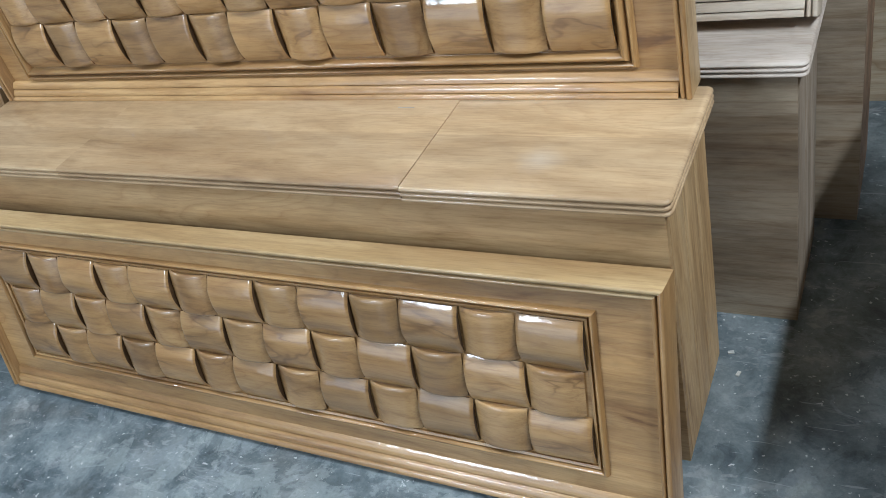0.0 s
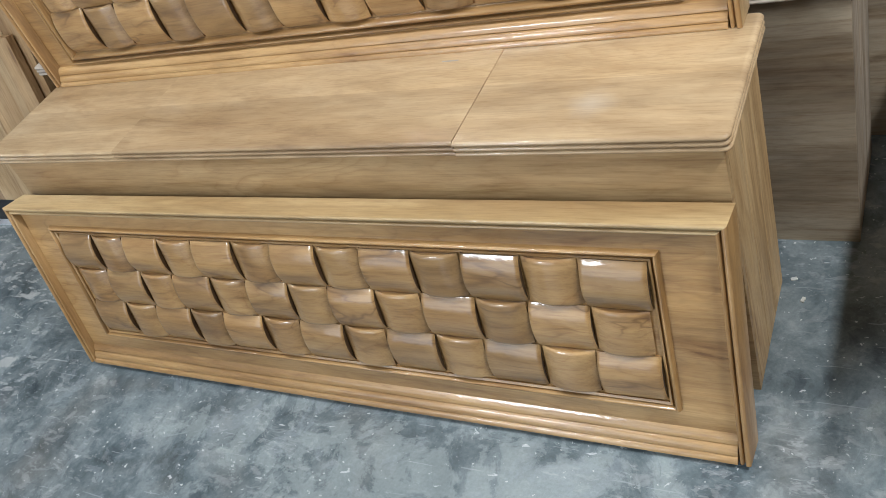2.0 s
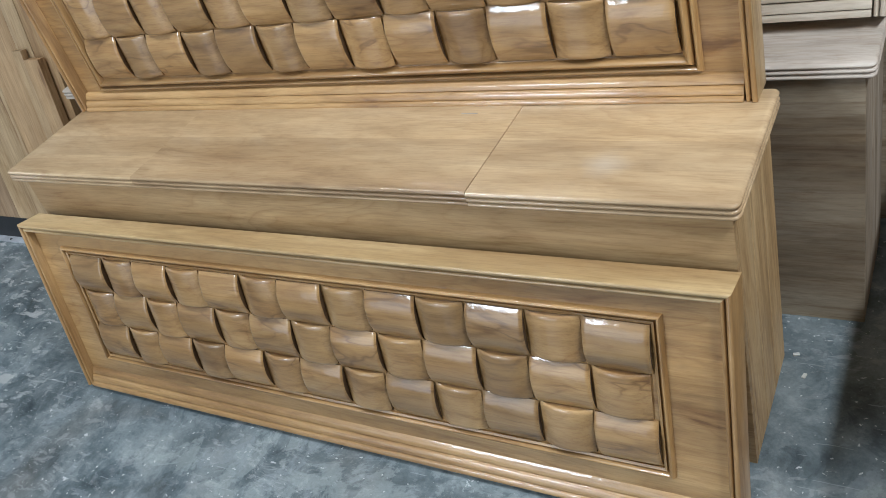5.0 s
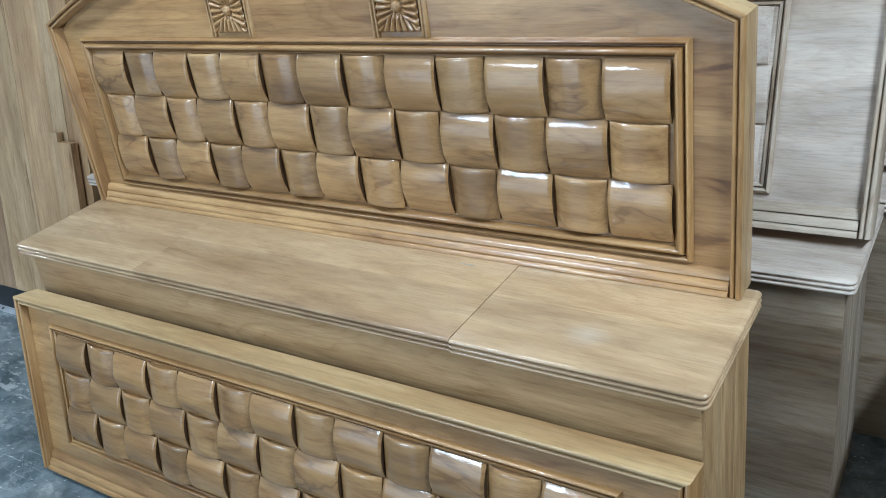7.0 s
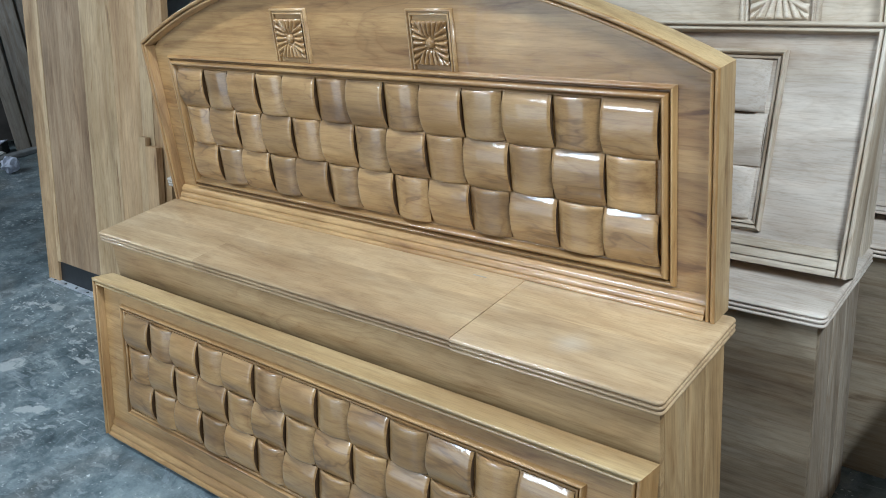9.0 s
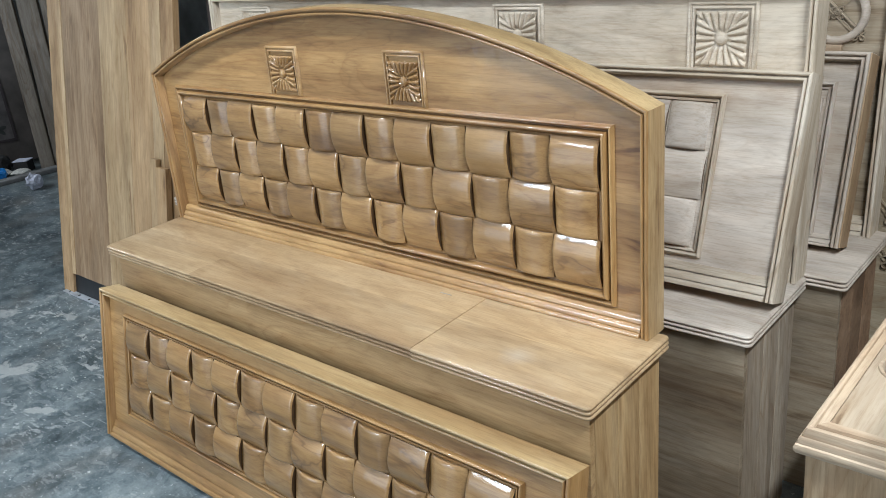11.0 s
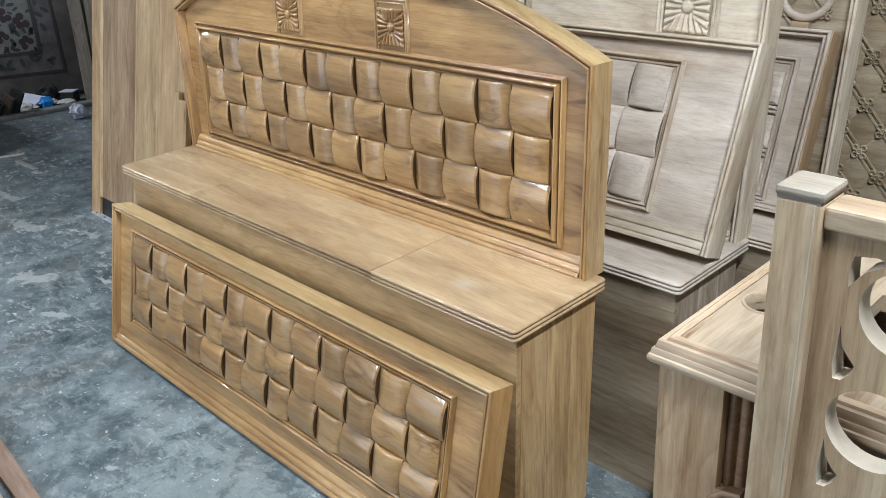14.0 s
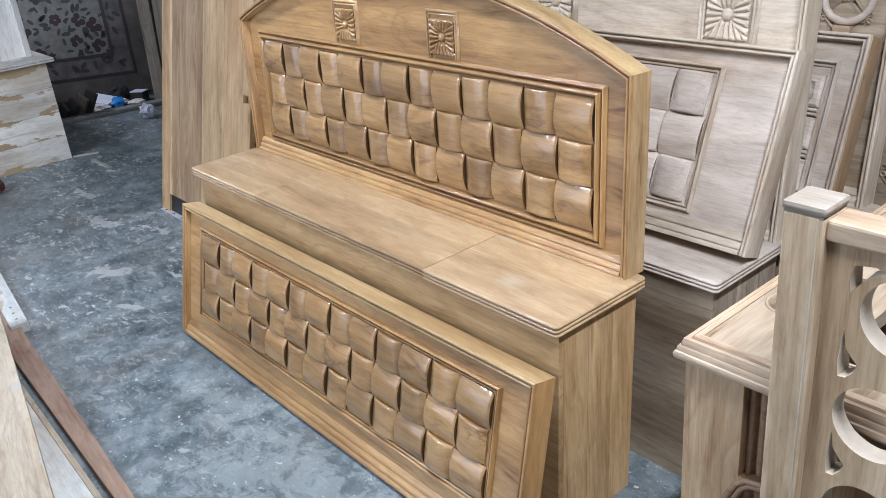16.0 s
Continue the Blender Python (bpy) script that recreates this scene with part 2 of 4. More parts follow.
def floor_material():
    """Worn blue-grey oxide concrete with dust, scuffs and dropped paint."""
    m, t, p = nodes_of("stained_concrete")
    link = t.links.new
    tc = t.nodes.new("ShaderNodeTexCoord")

    def noisy(scale, detail=6.0, rough=0.6, distortion=0.0, stretch=(1, 1, 1), turn=0.0):
        mp = t.nodes.new("ShaderNodeMapping")
        mp.inputs["Scale"].default_value = stretch
        mp.inputs["Rotation"].default_value = (0, 0, radians(turn))
        link(tc.outputs["Object"], mp.inputs["Vector"])
        n = node(t, "ShaderNodeTexNoise", Scale=scale, Detail=detail, Roughness=rough, Distortion=distortion)
        link(mp.outputs[0], n.inputs["Vector"])
        return n.outputs["Fac"]

    clouds, mottles, grit = noisy(1.5, 5, 0.6, 0.3), noisy(7.5, 9, 0.70, 0.25), noisy(130, 3, 0.7)
    colour = ramp(t, mottles, [(0.30, (0.058, 0.076, 0.084)), (0.44, (0.120, 0.149, 0.161)), (0.55, (0.194, 0.229, 0.239)), (0.70, (0.295, 0.327, 0.326))])
    colour = mixed(t, "MULTIPLY", 0.9, colour, ramp(t, clouds, [(0.30, g(0.64)), (0.5, g(0.92)), (0.7, g(1.2))]))
    # a pale patch with ragged edges in front of the footboard
    pale_noise = noisy(8, 7, 0.68, 0.5)
    pale = t.nodes.new("ShaderNodeMapping")
    pale.vector_type = "TEXTURE"
    pale.inputs["Location"].default_value = (-0.62, -0.40, 0)
    pale.inputs["Rotation"].default_value = (0, 0, radians(6))
    pale.inputs["Scale"].default_value = (0.62, 0.27, 1)
    link(tc.outputs["Object"], pale.inputs["Vector"])
    away = t.nodes.new("ShaderNodeVectorMath")
    away.operation = "LENGTH"
    link(pale.outputs[0], away.inputs[0])
    verge = t.nodes.new("ShaderNodeMath")
    verge.operation = "MULTIPLY_ADD"
    link(pale_noise, verge.inputs[0])
    verge.inputs[1].default_value = -7.0
    link(away.outputs["Value"], verge.inputs[2])
    colour = mixed(t, "MIX", lifted(t, verge.outputs[0], 3.4, [(0.35, g(0.44)), (0.60, g(0.32)), (0.80, g(0.0))]), colour, (0.36, 0.405, 0.40))
    # worn patches with ragged edges, darker and paler than the skin round them
    worn = noisy(9.0, 8, 0.66, 0.8)
    colour = mixed(t, "MULTIPLY", ramp(t, worn, [(0.40, g(0.55)), (0.435, g(0.0))]), colour, (0.48, 0.52, 0.57))
    colour = mixed(t, "MIX", ramp(t, worn, [(0.575, g(0)), (0.605, g(0.32))]), colour, (0.30, 0.335, 0.36))
    colour = mixed(t, "MIX", ramp(t, noisy(2.6, 4, 0.5, 0.3), [(0.54, g(0)), (0.70, g(0.42))]), colour, (0.175, 0.155, 0.13))
    colour = mixed(t, "MULTIPLY", 0.3, colour, ramp(t, grit, [(0.3, g(0.6)), (0.7, g(1.3))]))
    # plaster dropped and trodden into flat flakes, thicker in some places, with scratches and fine spots
    side = t.nodes.new("ShaderNodeSeparateXYZ")
    link(tc.outputs["Object"], side.inputs[0])
    thick = lifted(t, side.outputs[0], 3.0, [(0.55, g(1.0)), (1.0, g(0.42))])
    dirty = mixed(t, "MULTIPLY", 1.0, ramp(t, noisy(1.9, 3, 0.5, 0.2), [(0.40, g(0.14)), (0.57, g(1.0))]), thick)
    flakes = noisy(11.0, 8, 0.64, 0.5, (1.0, 1.9, 1.0), 20)
    colour = mixed(t, "MIX", mixed(t, "MULTIPLY", 1.0, ramp(t, flakes, [(0.565, g(0)), (0.595, g(0.5)), (0.66, g(0.85))]), dirty), colour, (0.49, 0.50, 0.495))
    crumbs = noisy(21.0, 6, 0.62, 0.5, (1.0, 2.1, 1.0), 32)
    colour = mixed(t, "MIX", mixed(t, "MULTIPLY", 1.0, ramp(t, crumbs, [(0.60, g(0)), (0.62, g(0.6))]), dirty), colour, (0.52, 0.53, 0.525))
    drips = noisy(26, 5, 0.6, 0.4, (1.0, 1.6, 1.0), -15)
    colour = mixed(t, "MIX", ramp(t, drips, [(0.665, g(0)), (0.685, g(0.8))]), colour, (0.56, 0.575, 0.58))
    specks = noisy(75, 2, 0.5, 0.2)
    colour = mixed(t, "MIX", ramp(t, specks, [(0.700, g(0)), (0.720, g(0.75))]), colour, (0.60, 0.61, 0.60))
    for turn, reach in ((61, 0.695), (-28, 0.70)):
        scratch = noisy(11, 3, 0.5, 0.6, (0.45, 7.0, 1.0), turn)
        colour = mixed(t, "MIX", ramp(t, scratch, [(reach, g(0)), (reach + 0.012, g(0.4))]), colour, (0.42, 0.44, 0.45))
    # pale wavy smears, here and there
    smear = noisy(5.0, 5, 0.6, 0.3, (0.7, 2.2, 1.0), 28)
    where = ramp(t, noisy(4.3, 3, 0.5), [(0.55, g(0)), (0.64, g(0.32))])
    colour = mixed(t, "MIX", mixed(t, "MULTIPLY", 1.0, ramp(t, smear, [(0.482, g(0)), (0.497, g(1.0)), (0.503, g(1.0)), (0.520, g(0))]), where), colour, (0.42, 0.44, 0.44))
    # the larger spills: where, half length, half width, turn
    ragged = noisy(14, 6, 0.7, 0.6)
    for x, y, a, c, turn in ((-3.52, 0.06, 0.26, 0.075, 14), (-2.80, -0.17, 0.22, 0.10, 30), (-4.09, 0.17, 0.24, 0.05, 5), (-1.187, -0.555, 0.055, 0.028, 35), (-2.35, -0.25, 0.13, 0.03, 24), (-3.1, 0.24, 0.12, 0.05, 10)):
        spot = t.nodes.new("ShaderNodeMapping")
        spot.vector_type = "TEXTURE"
        spot.inputs["Location"].default_value = (x, y, 0)
        spot.inputs["Rotation"].default_value = (0, 0, radians(turn))
        spot.inputs["Scale"].default_value = (a, c, 1)
        link(tc.outputs["Object"], spot.inputs["Vector"])
        far = t.nodes.new("ShaderNodeVectorMath")
        far.operation = "LENGTH"
        link(spot.outputs[0], far.inputs[0])
        edge = t.nodes.new("ShaderNodeMath")
        edge.operation = "MULTIPLY_ADD"
        link(ragged, edge.inputs[0])
        edge.inputs[1].default_value = -3.4
        link(far.outputs["Value"], edge.inputs[2])
        colour = mixed(t, "MIX", lifted(t, edge.outputs[0], 1.85, [(0.55, g(0.62)), (0.80, g(0.0))]), colour, (0.47, 0.475, 0.46))
    link(colour, p.inputs["Base Color"])
    link(ramp(t, mottles, [(0.35, g(0.30)), (0.65, g(0.48))]), p.inputs["Roughness"])
    b = node(t, "ShaderNodeBump", Strength=0.22, Distance=0.006)
    link(mottles, b.inputs["Height"])
    b2 = node(t, "ShaderNodeBump", Strength=0.12, Distance=0.002)
    link(grit, b2.inputs["Height"])
    link(b.outputs[0], b2.inputs["Normal"])
    link(b2.outputs[0], p.inputs["Normal"])
    return m


GOLD = ((0.516, 0.330, 0.143), (0.398, 0.232, 0.086), (0.189, 0.096, 0.031))
HONEY = ((0.566, 0.412, 0.225), (0.468, 0.322, 0.159), (0.295, 0.183, 0.078))
RAW = ((0.618, 0.545, 0.469), (0.509, 0.444, 0.378), (0.296, 0.252, 0.212))
SANDED = ((0.624, 0.547, 0.444), (0.533, 0.459, 0.363), (0.336, 0.278, 0.211))
VARNISH = wood("varnished_teak", *GOLD, rough=0.36, coat=0.85, vary=0.10, figure=0.5)
FIELD = wood("varnished_teak_field", *GOLD, rough=0.38, coat=0.6, vary=0.06, boards=0.155, streak=0.8, figure=0.75, veined=0.01, mottle=0.4, ink=0.3)
VARNISH_V = wood("varnished_teak_upright", *GOLD, axis="z", rough=0.36, coat=0.6, vary=0.12, figure=0.5)
# end grain of the blocks, its colour darkened for the shade in the gaps
END_SHADE = wood("shaded_end_grain", (0.13, 0.076, 0.034), (0.095, 0.053, 0.022), (0.05, 0.027, 0.011), rough=0.6)
RAW_END_SHADE = wood("raw_shaded_end_grain", (0.30, 0.245, 0.185), (0.22, 0.175, 0.13), (0.13, 0.10, 0.072), rough=0.7)
BLOCK = wood("varnished_teak_block", (0.486, 0.303, 0.128), (0.366, 0.215, 0.080), (0.148, 0.076, 0.026), rough=0.38, coat=0.85, streak=0.5, vary=0.24, figure=0.8, veined=0.01, mottle=0.6, fibrous=0.42, ink=0.75)
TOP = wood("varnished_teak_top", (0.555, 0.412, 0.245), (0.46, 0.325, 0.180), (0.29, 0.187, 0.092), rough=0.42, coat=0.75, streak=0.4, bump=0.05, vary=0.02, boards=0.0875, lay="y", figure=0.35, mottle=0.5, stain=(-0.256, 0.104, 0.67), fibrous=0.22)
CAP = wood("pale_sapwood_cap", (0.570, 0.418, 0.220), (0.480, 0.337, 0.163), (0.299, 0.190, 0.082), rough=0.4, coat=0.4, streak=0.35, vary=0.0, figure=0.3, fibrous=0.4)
FRONT = wood("varnished_teak_front", (0.492, 0.343, 0.180), (0.389, 0.258, 0.120), (0.227, 0.136, 0.059), rough=0.45, coat=0.25, streak=0.45, vary=0.02, boards=0.21, figure=0.6, mottle=0.4)
SIDE = wood("teak_side_boards", *HONEY, axis="z", rough=0.5, coat=0.08, figure=0.4, streak=0.8, vary=0.3, fibrous=0.9)
RAW_X = wood("raw_teak", *RAW, rough=0.55, streak=0.35, bump=0.08, figure=0.3, vary=0.1, fibrous=0.24, ink=0.15)
RAW_Z = wood("raw_teak_upright", *RAW, axis="z", rough=0.55, streak=0.5, fibrous=0.7)
SAND_X = wood("sanded_teak", *SANDED, rough=0.5, streak=0.3, bump=0.06, figure=0.3, vary=0.08, fibrous=0.18, mottle=0.6, ink=0.22)
SAND_Z = wood("sanded_teak_upright", *SANDED, axis="z", rough=0.5, streak=0.4, vary=0.08, fibrous=0.3)
QUILT = wood("raw_teak_quilted", (0.50, 0.415, 0.295), (0.40, 0.325, 0.222), (0.24, 0.185, 0.12), rough=0.55, streak=0.4)
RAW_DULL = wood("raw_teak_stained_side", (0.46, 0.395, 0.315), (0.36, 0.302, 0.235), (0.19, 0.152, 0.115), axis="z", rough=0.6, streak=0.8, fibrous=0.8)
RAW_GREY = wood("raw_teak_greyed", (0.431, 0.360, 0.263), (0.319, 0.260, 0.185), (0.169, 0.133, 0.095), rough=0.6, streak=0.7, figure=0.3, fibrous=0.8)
TABLE = wood("pale_teak", (0.565, 0.465, 0.345), (0.485, 0.385, 0.275), (0.33, 0.245, 0.165), axis="z", rough=0.45, streak=0.7, coat=0.1, figure=0.5)
TABLE_X = wood("pale_teak_crosswise", (0.560, 0.447, 0.322), (0.470, 0.363, 0.254), (0.296, 0.213, 0.140), rough=0.45, streak=0.5, coat=0.1, figure=0.3)
TABLE_E = wood("pale_teak_lengthwise", (0.560, 0.447, 0.322), (0.470, 0.363, 0.254), (0.296, 0.213, 0.140), axis="z", rough=0.45, streak=0.5, coat=0.1, figure=0.3)
TABLE_Z = wood("pale_teak_upright", (0.595, 0.440, 0.284), (0.478, 0.336, 0.200), (0.282, 0.182, 0.103), axis="z", rough=0.5, streak=0.5, fibrous=0.8)
REDDISH = wood("reddish_teak", (0.36, 0.235, 0.15), (0.265, 0.165, 0.10), (0.15, 0.088, 0.052), rough=0.5)
BOARD = wood("planed_boards_tan", (0.481, 0.327, 0.179), (0.377, 0.244, 0.122), (0.206, 0.124, 0.058), axis="z", rough=0.5, streak=0.7, vary=0.1, figure=0.5, mottle=0.5, fibrous=0.6)
BOARD_DULL = wood("planed_boards_dull", (0.387, 0.270, 0.164), (0.290, 0.194, 0.111), (0.152, 0.098, 0.055), axis="z", rough=0.5, streak=0.6, vary=0.1, figure=0.5, mottle=0.5, fibrous=0.6)
BOARD_PALE = wood("planed_boards_pale", (0.546, 0.398, 0.239), (0.446, 0.314, 0.171), (0.245, 0.157, 0.078), axis="z", rough=0.5, streak=0.85, vary=0.1, figure=0.6, mottle=0.5, fibrous=0.6)
GREY_BOARD = wood("weathered_boards", (0.305, 0.270, 0.228), (0.222, 0.192, 0.160), (0.118, 0.100, 0.083), axis="z", rough=0.7)
PUTTIED = wood("primed_wood_with_putty", (0.86, 0.83, 0.77), (0.79, 0.755, 0.69), (0.66, 0.61, 0.55), axis="y", rough=0.7, streak=0.3, figure=0.2, fibrous=0.3, putty=(0.42, 0.30, 0.17), joint=0.168)
PRIMED = wood("white_primed_wood", (0.88, 0.865, 0.83), (0.83, 0.81, 0.77), (0.70, 0.66, 0.61), axis="z", rough=0.65, streak=0.25, figure=0.1, fibrous=0.2)
BROWN_DARK = wood("dark_weathered_boards", (0.13, 0.098, 0.085), (0.095, 0.07, 0.062), (0.05, 0.036, 0.032), axis="z", rough=0.7)
BROWN = wood("brown_stained_wood", (0.43, 0.305, 0.235), (0.36, 0.25, 0.19), (0.235, 0.16, 0.118), rough=0.6, streak=0.3)
CREAM = wood("cream_sapwood", (0.60, 0.525, 0.41), (0.52, 0.445, 0.335), (0.38, 0.315, 0.235), rough=0.6, streak=0.2, putty=(0.48, 0.44, 0.38))
WHITEWASH = wood("whitewashed_wood", (0.62, 0.645, 0.63), (0.55, 0.575, 0.56), (0.42, 0.43, 0.41), rough=0.6, streak=0.2, figure=0.1, fibrous=0.25, putty=(0.44, 0.37, 0.27))
CHALKED = wood("chalked_white_wood", (0.80, 0.83, 0.815), (0.73, 0.76, 0.745), (0.58, 0.59, 0.57), rough=0.55, streak=0.2, figure=0.1, fibrous=0.2)
POST_Z = wood("pale_post_teak", (0.610, 0.482, 0.328), (0.500, 0.386, 0.253), (0.296, 0.219, 0.138), axis="z", rough=0.5, streak=0.5, figure=0.3, fibrous=0.8)
PALE_CAP = wood("chalky_worn_cap", (0.410, 0.384, 0.336), (0.345, 0.313, 0.266), (0.212, 0.180, 0.144), rough=0.65, streak=0.6, figure=0.2, putty=(0.50, 0.49, 0.455))
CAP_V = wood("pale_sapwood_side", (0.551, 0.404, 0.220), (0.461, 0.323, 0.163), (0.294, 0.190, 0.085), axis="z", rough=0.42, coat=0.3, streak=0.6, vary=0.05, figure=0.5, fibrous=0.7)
DULL_STEEL = plain("dull_steel", (0.36, 0.33, 0.28), 0.5, metal=0.3)
CUT = plain("sanded_cut_edge", (0.54, 0.47, 0.37), 0.7, scale=40, spread=0.12)
FLOOR = floor_material()
PLASTER = plain("grimy_plaster", (0.26, 0.26, 0.25), 0.9, scale=3, spread=0.4)
CEILING = plain("ceiling_sheet", (0.16, 0.16, 0.155), 0.9, scale=2, spread=0.1)
PAINT_WHITE = plain("white_enamel", (0.78, 0.78, 0.76), 0.4, spread=0.05)
BLACK = plain("black_paint", (0.012, 0.013, 0.016), 0.35)
STEEL = plain("grey_steel", (0.50, 0.52, 0.55), 0.4, metal=0.3)
DARK = plain("dark_junk", (0.02, 0.02, 0.02), 0.7)
PRINT = plain("printed_panel_ground", (0.112, 0.108, 0.100), 0.6, scale=14, spread=0.35)
PRINT_EDGE = plain("printed_panel_border", (0.062, 0.052, 0.046), 0.7, scale=5, spread=0.45)
PRINT_LINE = plain("printed_dark_line", (0.022, 0.014, 0.016), 0.6)
PRINT_DIM = plain("printed_border_ground", (0.075, 0.066, 0.066), 0.7, scale=9, spread=0.5)
PETAL = plain("printed_dark_red", (0.020, 0.008, 0.010), 0.7, scale=40, spread=0.4)
LEAF = plain("printed_dark_green", (0.019, 0.022, 0.020), 0.6, scale=40, spread=0.4)
PAPER = plain("crumpled_paper", (0.66, 0.68, 0.8), 0.7, spread=0.08)
BLUE = plain("blue_plastic", (0.03, 0.25, 0.72), 0.3, spread=0.15)
DUST = plain("plaster_rubble", (0.62, 0.61, 0.57), 0.9, scale=40)
GLOW, _t, _p = nodes_of("glowing_tube")
_p.inputs["Emission Color"].default_value, _p.inputs["Emission Strength"].default_value = (1, 0.96, 0.9, 1), 12.0

PANE_GLOW, _t, _p = nodes_of("glowing_roof_sheet")
_p.inputs["Emission Color"].default_value, _p.inputs["Emission Strength"].default_value = (0.93, 0.97, 1, 1), 6.0


# ---- building helpers ----
def part(name, b, material, parent=None, label="", smooth=0.0):
    """Links a bmesh as one mesh object, under a thing or a part."""
    bmesh.ops.recalc_face_normals(b, faces=b.faces)
    me = bpy.data.meshes.new(name)
    b.to_mesh(me)
    b.free()
    me.materials.append(material)
    if smooth:
        for f in me.polygons:
            f.use_smooth = True
        me.set_sharp_from_angle(angle=radians(smooth))
    ob = new(name, me)
    ob.parent = parent
    if label:
        ob["label"] = label
    return ob


def share(name, me, parent, m):
    ob = new(name, me)
    ob.parent = parent
    ob.matrix_local = m
    return ob


def thing(name, m, label, category, group="", kind=""):
    ob = new(name)
    ob.matrix_world = m
    return tagged(ob, label, category, group, kind)


def box(x0, x1, y0, y1, z0, z1, bevel=0.0, b=None):
    b = b or bmesh.new()
    r = bmesh.ops.create_cube(b, size=1, matrix=Matrix.Translation(((x0 + x1) / 2, (y0 + y1) / 2, (z0 + z1) / 2)) @ Matrix.Diagonal((x1 - x0, y1 - y0, z1 - z0, 1)))
    if bevel:
        es = list({e for v in r["verts"] for e in v.link_edges})
        bmesh.ops.bevel(b, geom=es, offset=bevel, segments=2, profile=0.6, affect="EDGES")
    return b


def sweep(path, profile, closed=False, b=None, ends=(None, None)):
    """A moulding: the profile (inward offset, height to the front) carried along a path in the local x-z plane, mitred at its corners.
    The front is -y; inward is to the left of the way."""
    b = b or bmesh.new()
    n = len(path)
    rings = []
    for i in range(n):
        p = Vector(path[i])
        before = (p - Vector(path[i - 1])).normalized() if closed or i else None
        after = (Vector(path[(i + 1) % n]) - p).normalized() if closed or i < n - 1 else None
        if not closed and i == 0 and ends[0] is not None:
            before = (p - Vector(ends[0])).normalized()
        if not closed and i == n - 1 and ends[1] is not None:
            after = (Vector(ends[1]) - p).normalized()
        before, after = before or after, after or before
        na, nb = Vector((-before.y, before.x)), Vector((-after.y, after.x))
        mid = (na + nb).normalized()
        mid /= max(0.3, mid.dot(na))
        rings.append([b.verts.new((p.x + mid.x * d, -h, p.y + mid.y * d)) for d, h in profile])
    k = len(profile)
    for i in range(n if closed else n - 1):
        a, c = rings[i], rings[(i + 1) % n]
        for j in range(k):
            b.faces.new((a[j], a[(j + 1) % k], c[(j + 1) % k], c[j]))
    if not closed:
        b.faces.new(rings[0])
        b.faces.new(list(reversed(rings[-1])))
    return b


def framed(name, path, profile, materials, parent, closed=False, smooth=62, label=""):
    """A moulded frame in mitred pieces, one part to each straight run; materials: for level and for upright runs."""
    n = len(path)
    for i in range(n if closed else n - 1):
        a, c = Vector(path[i]), Vector(path[(i + 1) % n])
        before = Vector(path[i - 1]) if closed or i else None
        after = Vector(path[(i + 2) % n]) if closed or i < n - 2 else None
        upright = abs(c.y - a.y) > abs(c.x - a.x)
        part(name, sweep([a, c], profile, ends=(before, after)), materials[1 if upright else 0], parent, label, smooth)


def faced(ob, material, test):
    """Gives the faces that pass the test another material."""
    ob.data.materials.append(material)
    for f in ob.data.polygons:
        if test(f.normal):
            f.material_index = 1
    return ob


def bead(d0, d1, base, rise, steps=5):
    """Points of a half-round bead between two offsets."""
    return [(d0 + (d1 - d0) * (0.5 - 0.5 * math.cos(math.pi * i / steps)), base + rise * math.sin(math.pi * i / steps)) for i in range(steps + 1)]


def rect(x0, x1, z0, z1):
    return [(x0, z0), (x1, z0), (x1, z1), (x0, z1)]


def block_mesh(w, h, upright, rise=0.0195, low=0.005, seed=0):
    """One pillow of the basket weave: arched across one way, cut off square the other way."""
    b = bmesh.new()
    n, e = 12, 0.005
    long_, short = (h, w) if upright else (w, h)
    ends = (-long_ / 2, -long_ / 2 + e * 0.5, -long_ / 2 + e, -long_ / 2 + 2 * e, long_ / 2 - 2 * e, long_ / 2 - e, long_ / 2 - e * 0.5, long_ / 2)
    rows = []
    for s_i, s in enumerate(ends):
        row = []
        for i in range(n + 1):
            a = -1 + 2 * i / n
            y = low + (rise - low) * (1 - abs(a) ** 2.5)
            y -= (0.0046, 0.0018, 0.0005, 0, 0, 0.0005, 0.0018, 0.0046)[s_i]
            c = a * short / 2
            y += 0.0012 * noise.noise(Vector((c * 32, s * 32, seed * 3.7))) + 0.0004 * noise.noise(Vector((c * 120, s * 120, seed * 5.1)))
            row.append(b.verts.new((c, -y, s) if upright else (s, -y, c)))
        rows.append(row)
    for r0, r1 in zip(rows, rows[1:]):
        for i in range(n):
            b.faces.new((r0[i], r0[i + 1], r1[i + 1], r1[i]))
    outline = rows[0] + [r[-1] for r in rows[1:-1]] + list(reversed(rows[-1])) + [r[0] for r in reversed(rows[1:-1])]
    # the ends are undercut, so that a dark joint stays round each block
    tuck = (1 - 0.008 / w, 1 - 0.008 / h)
    floor_ = [b.verts.new((v.co.x * tuck[0], 0.006, v.co.z * tuck[1])) for v in outline]
    for i in range(len(outline)):
        j = (i + 1) % len(outline)
        b.faces.new((outline[i], outline[j], floor_[j], floor_[i]))
    bmesh.ops.recalc_face_normals(b, faces=b.faces)
    me = bpy.data.meshes.new("carved_block")
    b.to_mesh(me)
    b.free()
    for f in me.polygons:
        f.use_smooth = True
    me.set_sharp_from_angle(angle=radians(38))
    return me


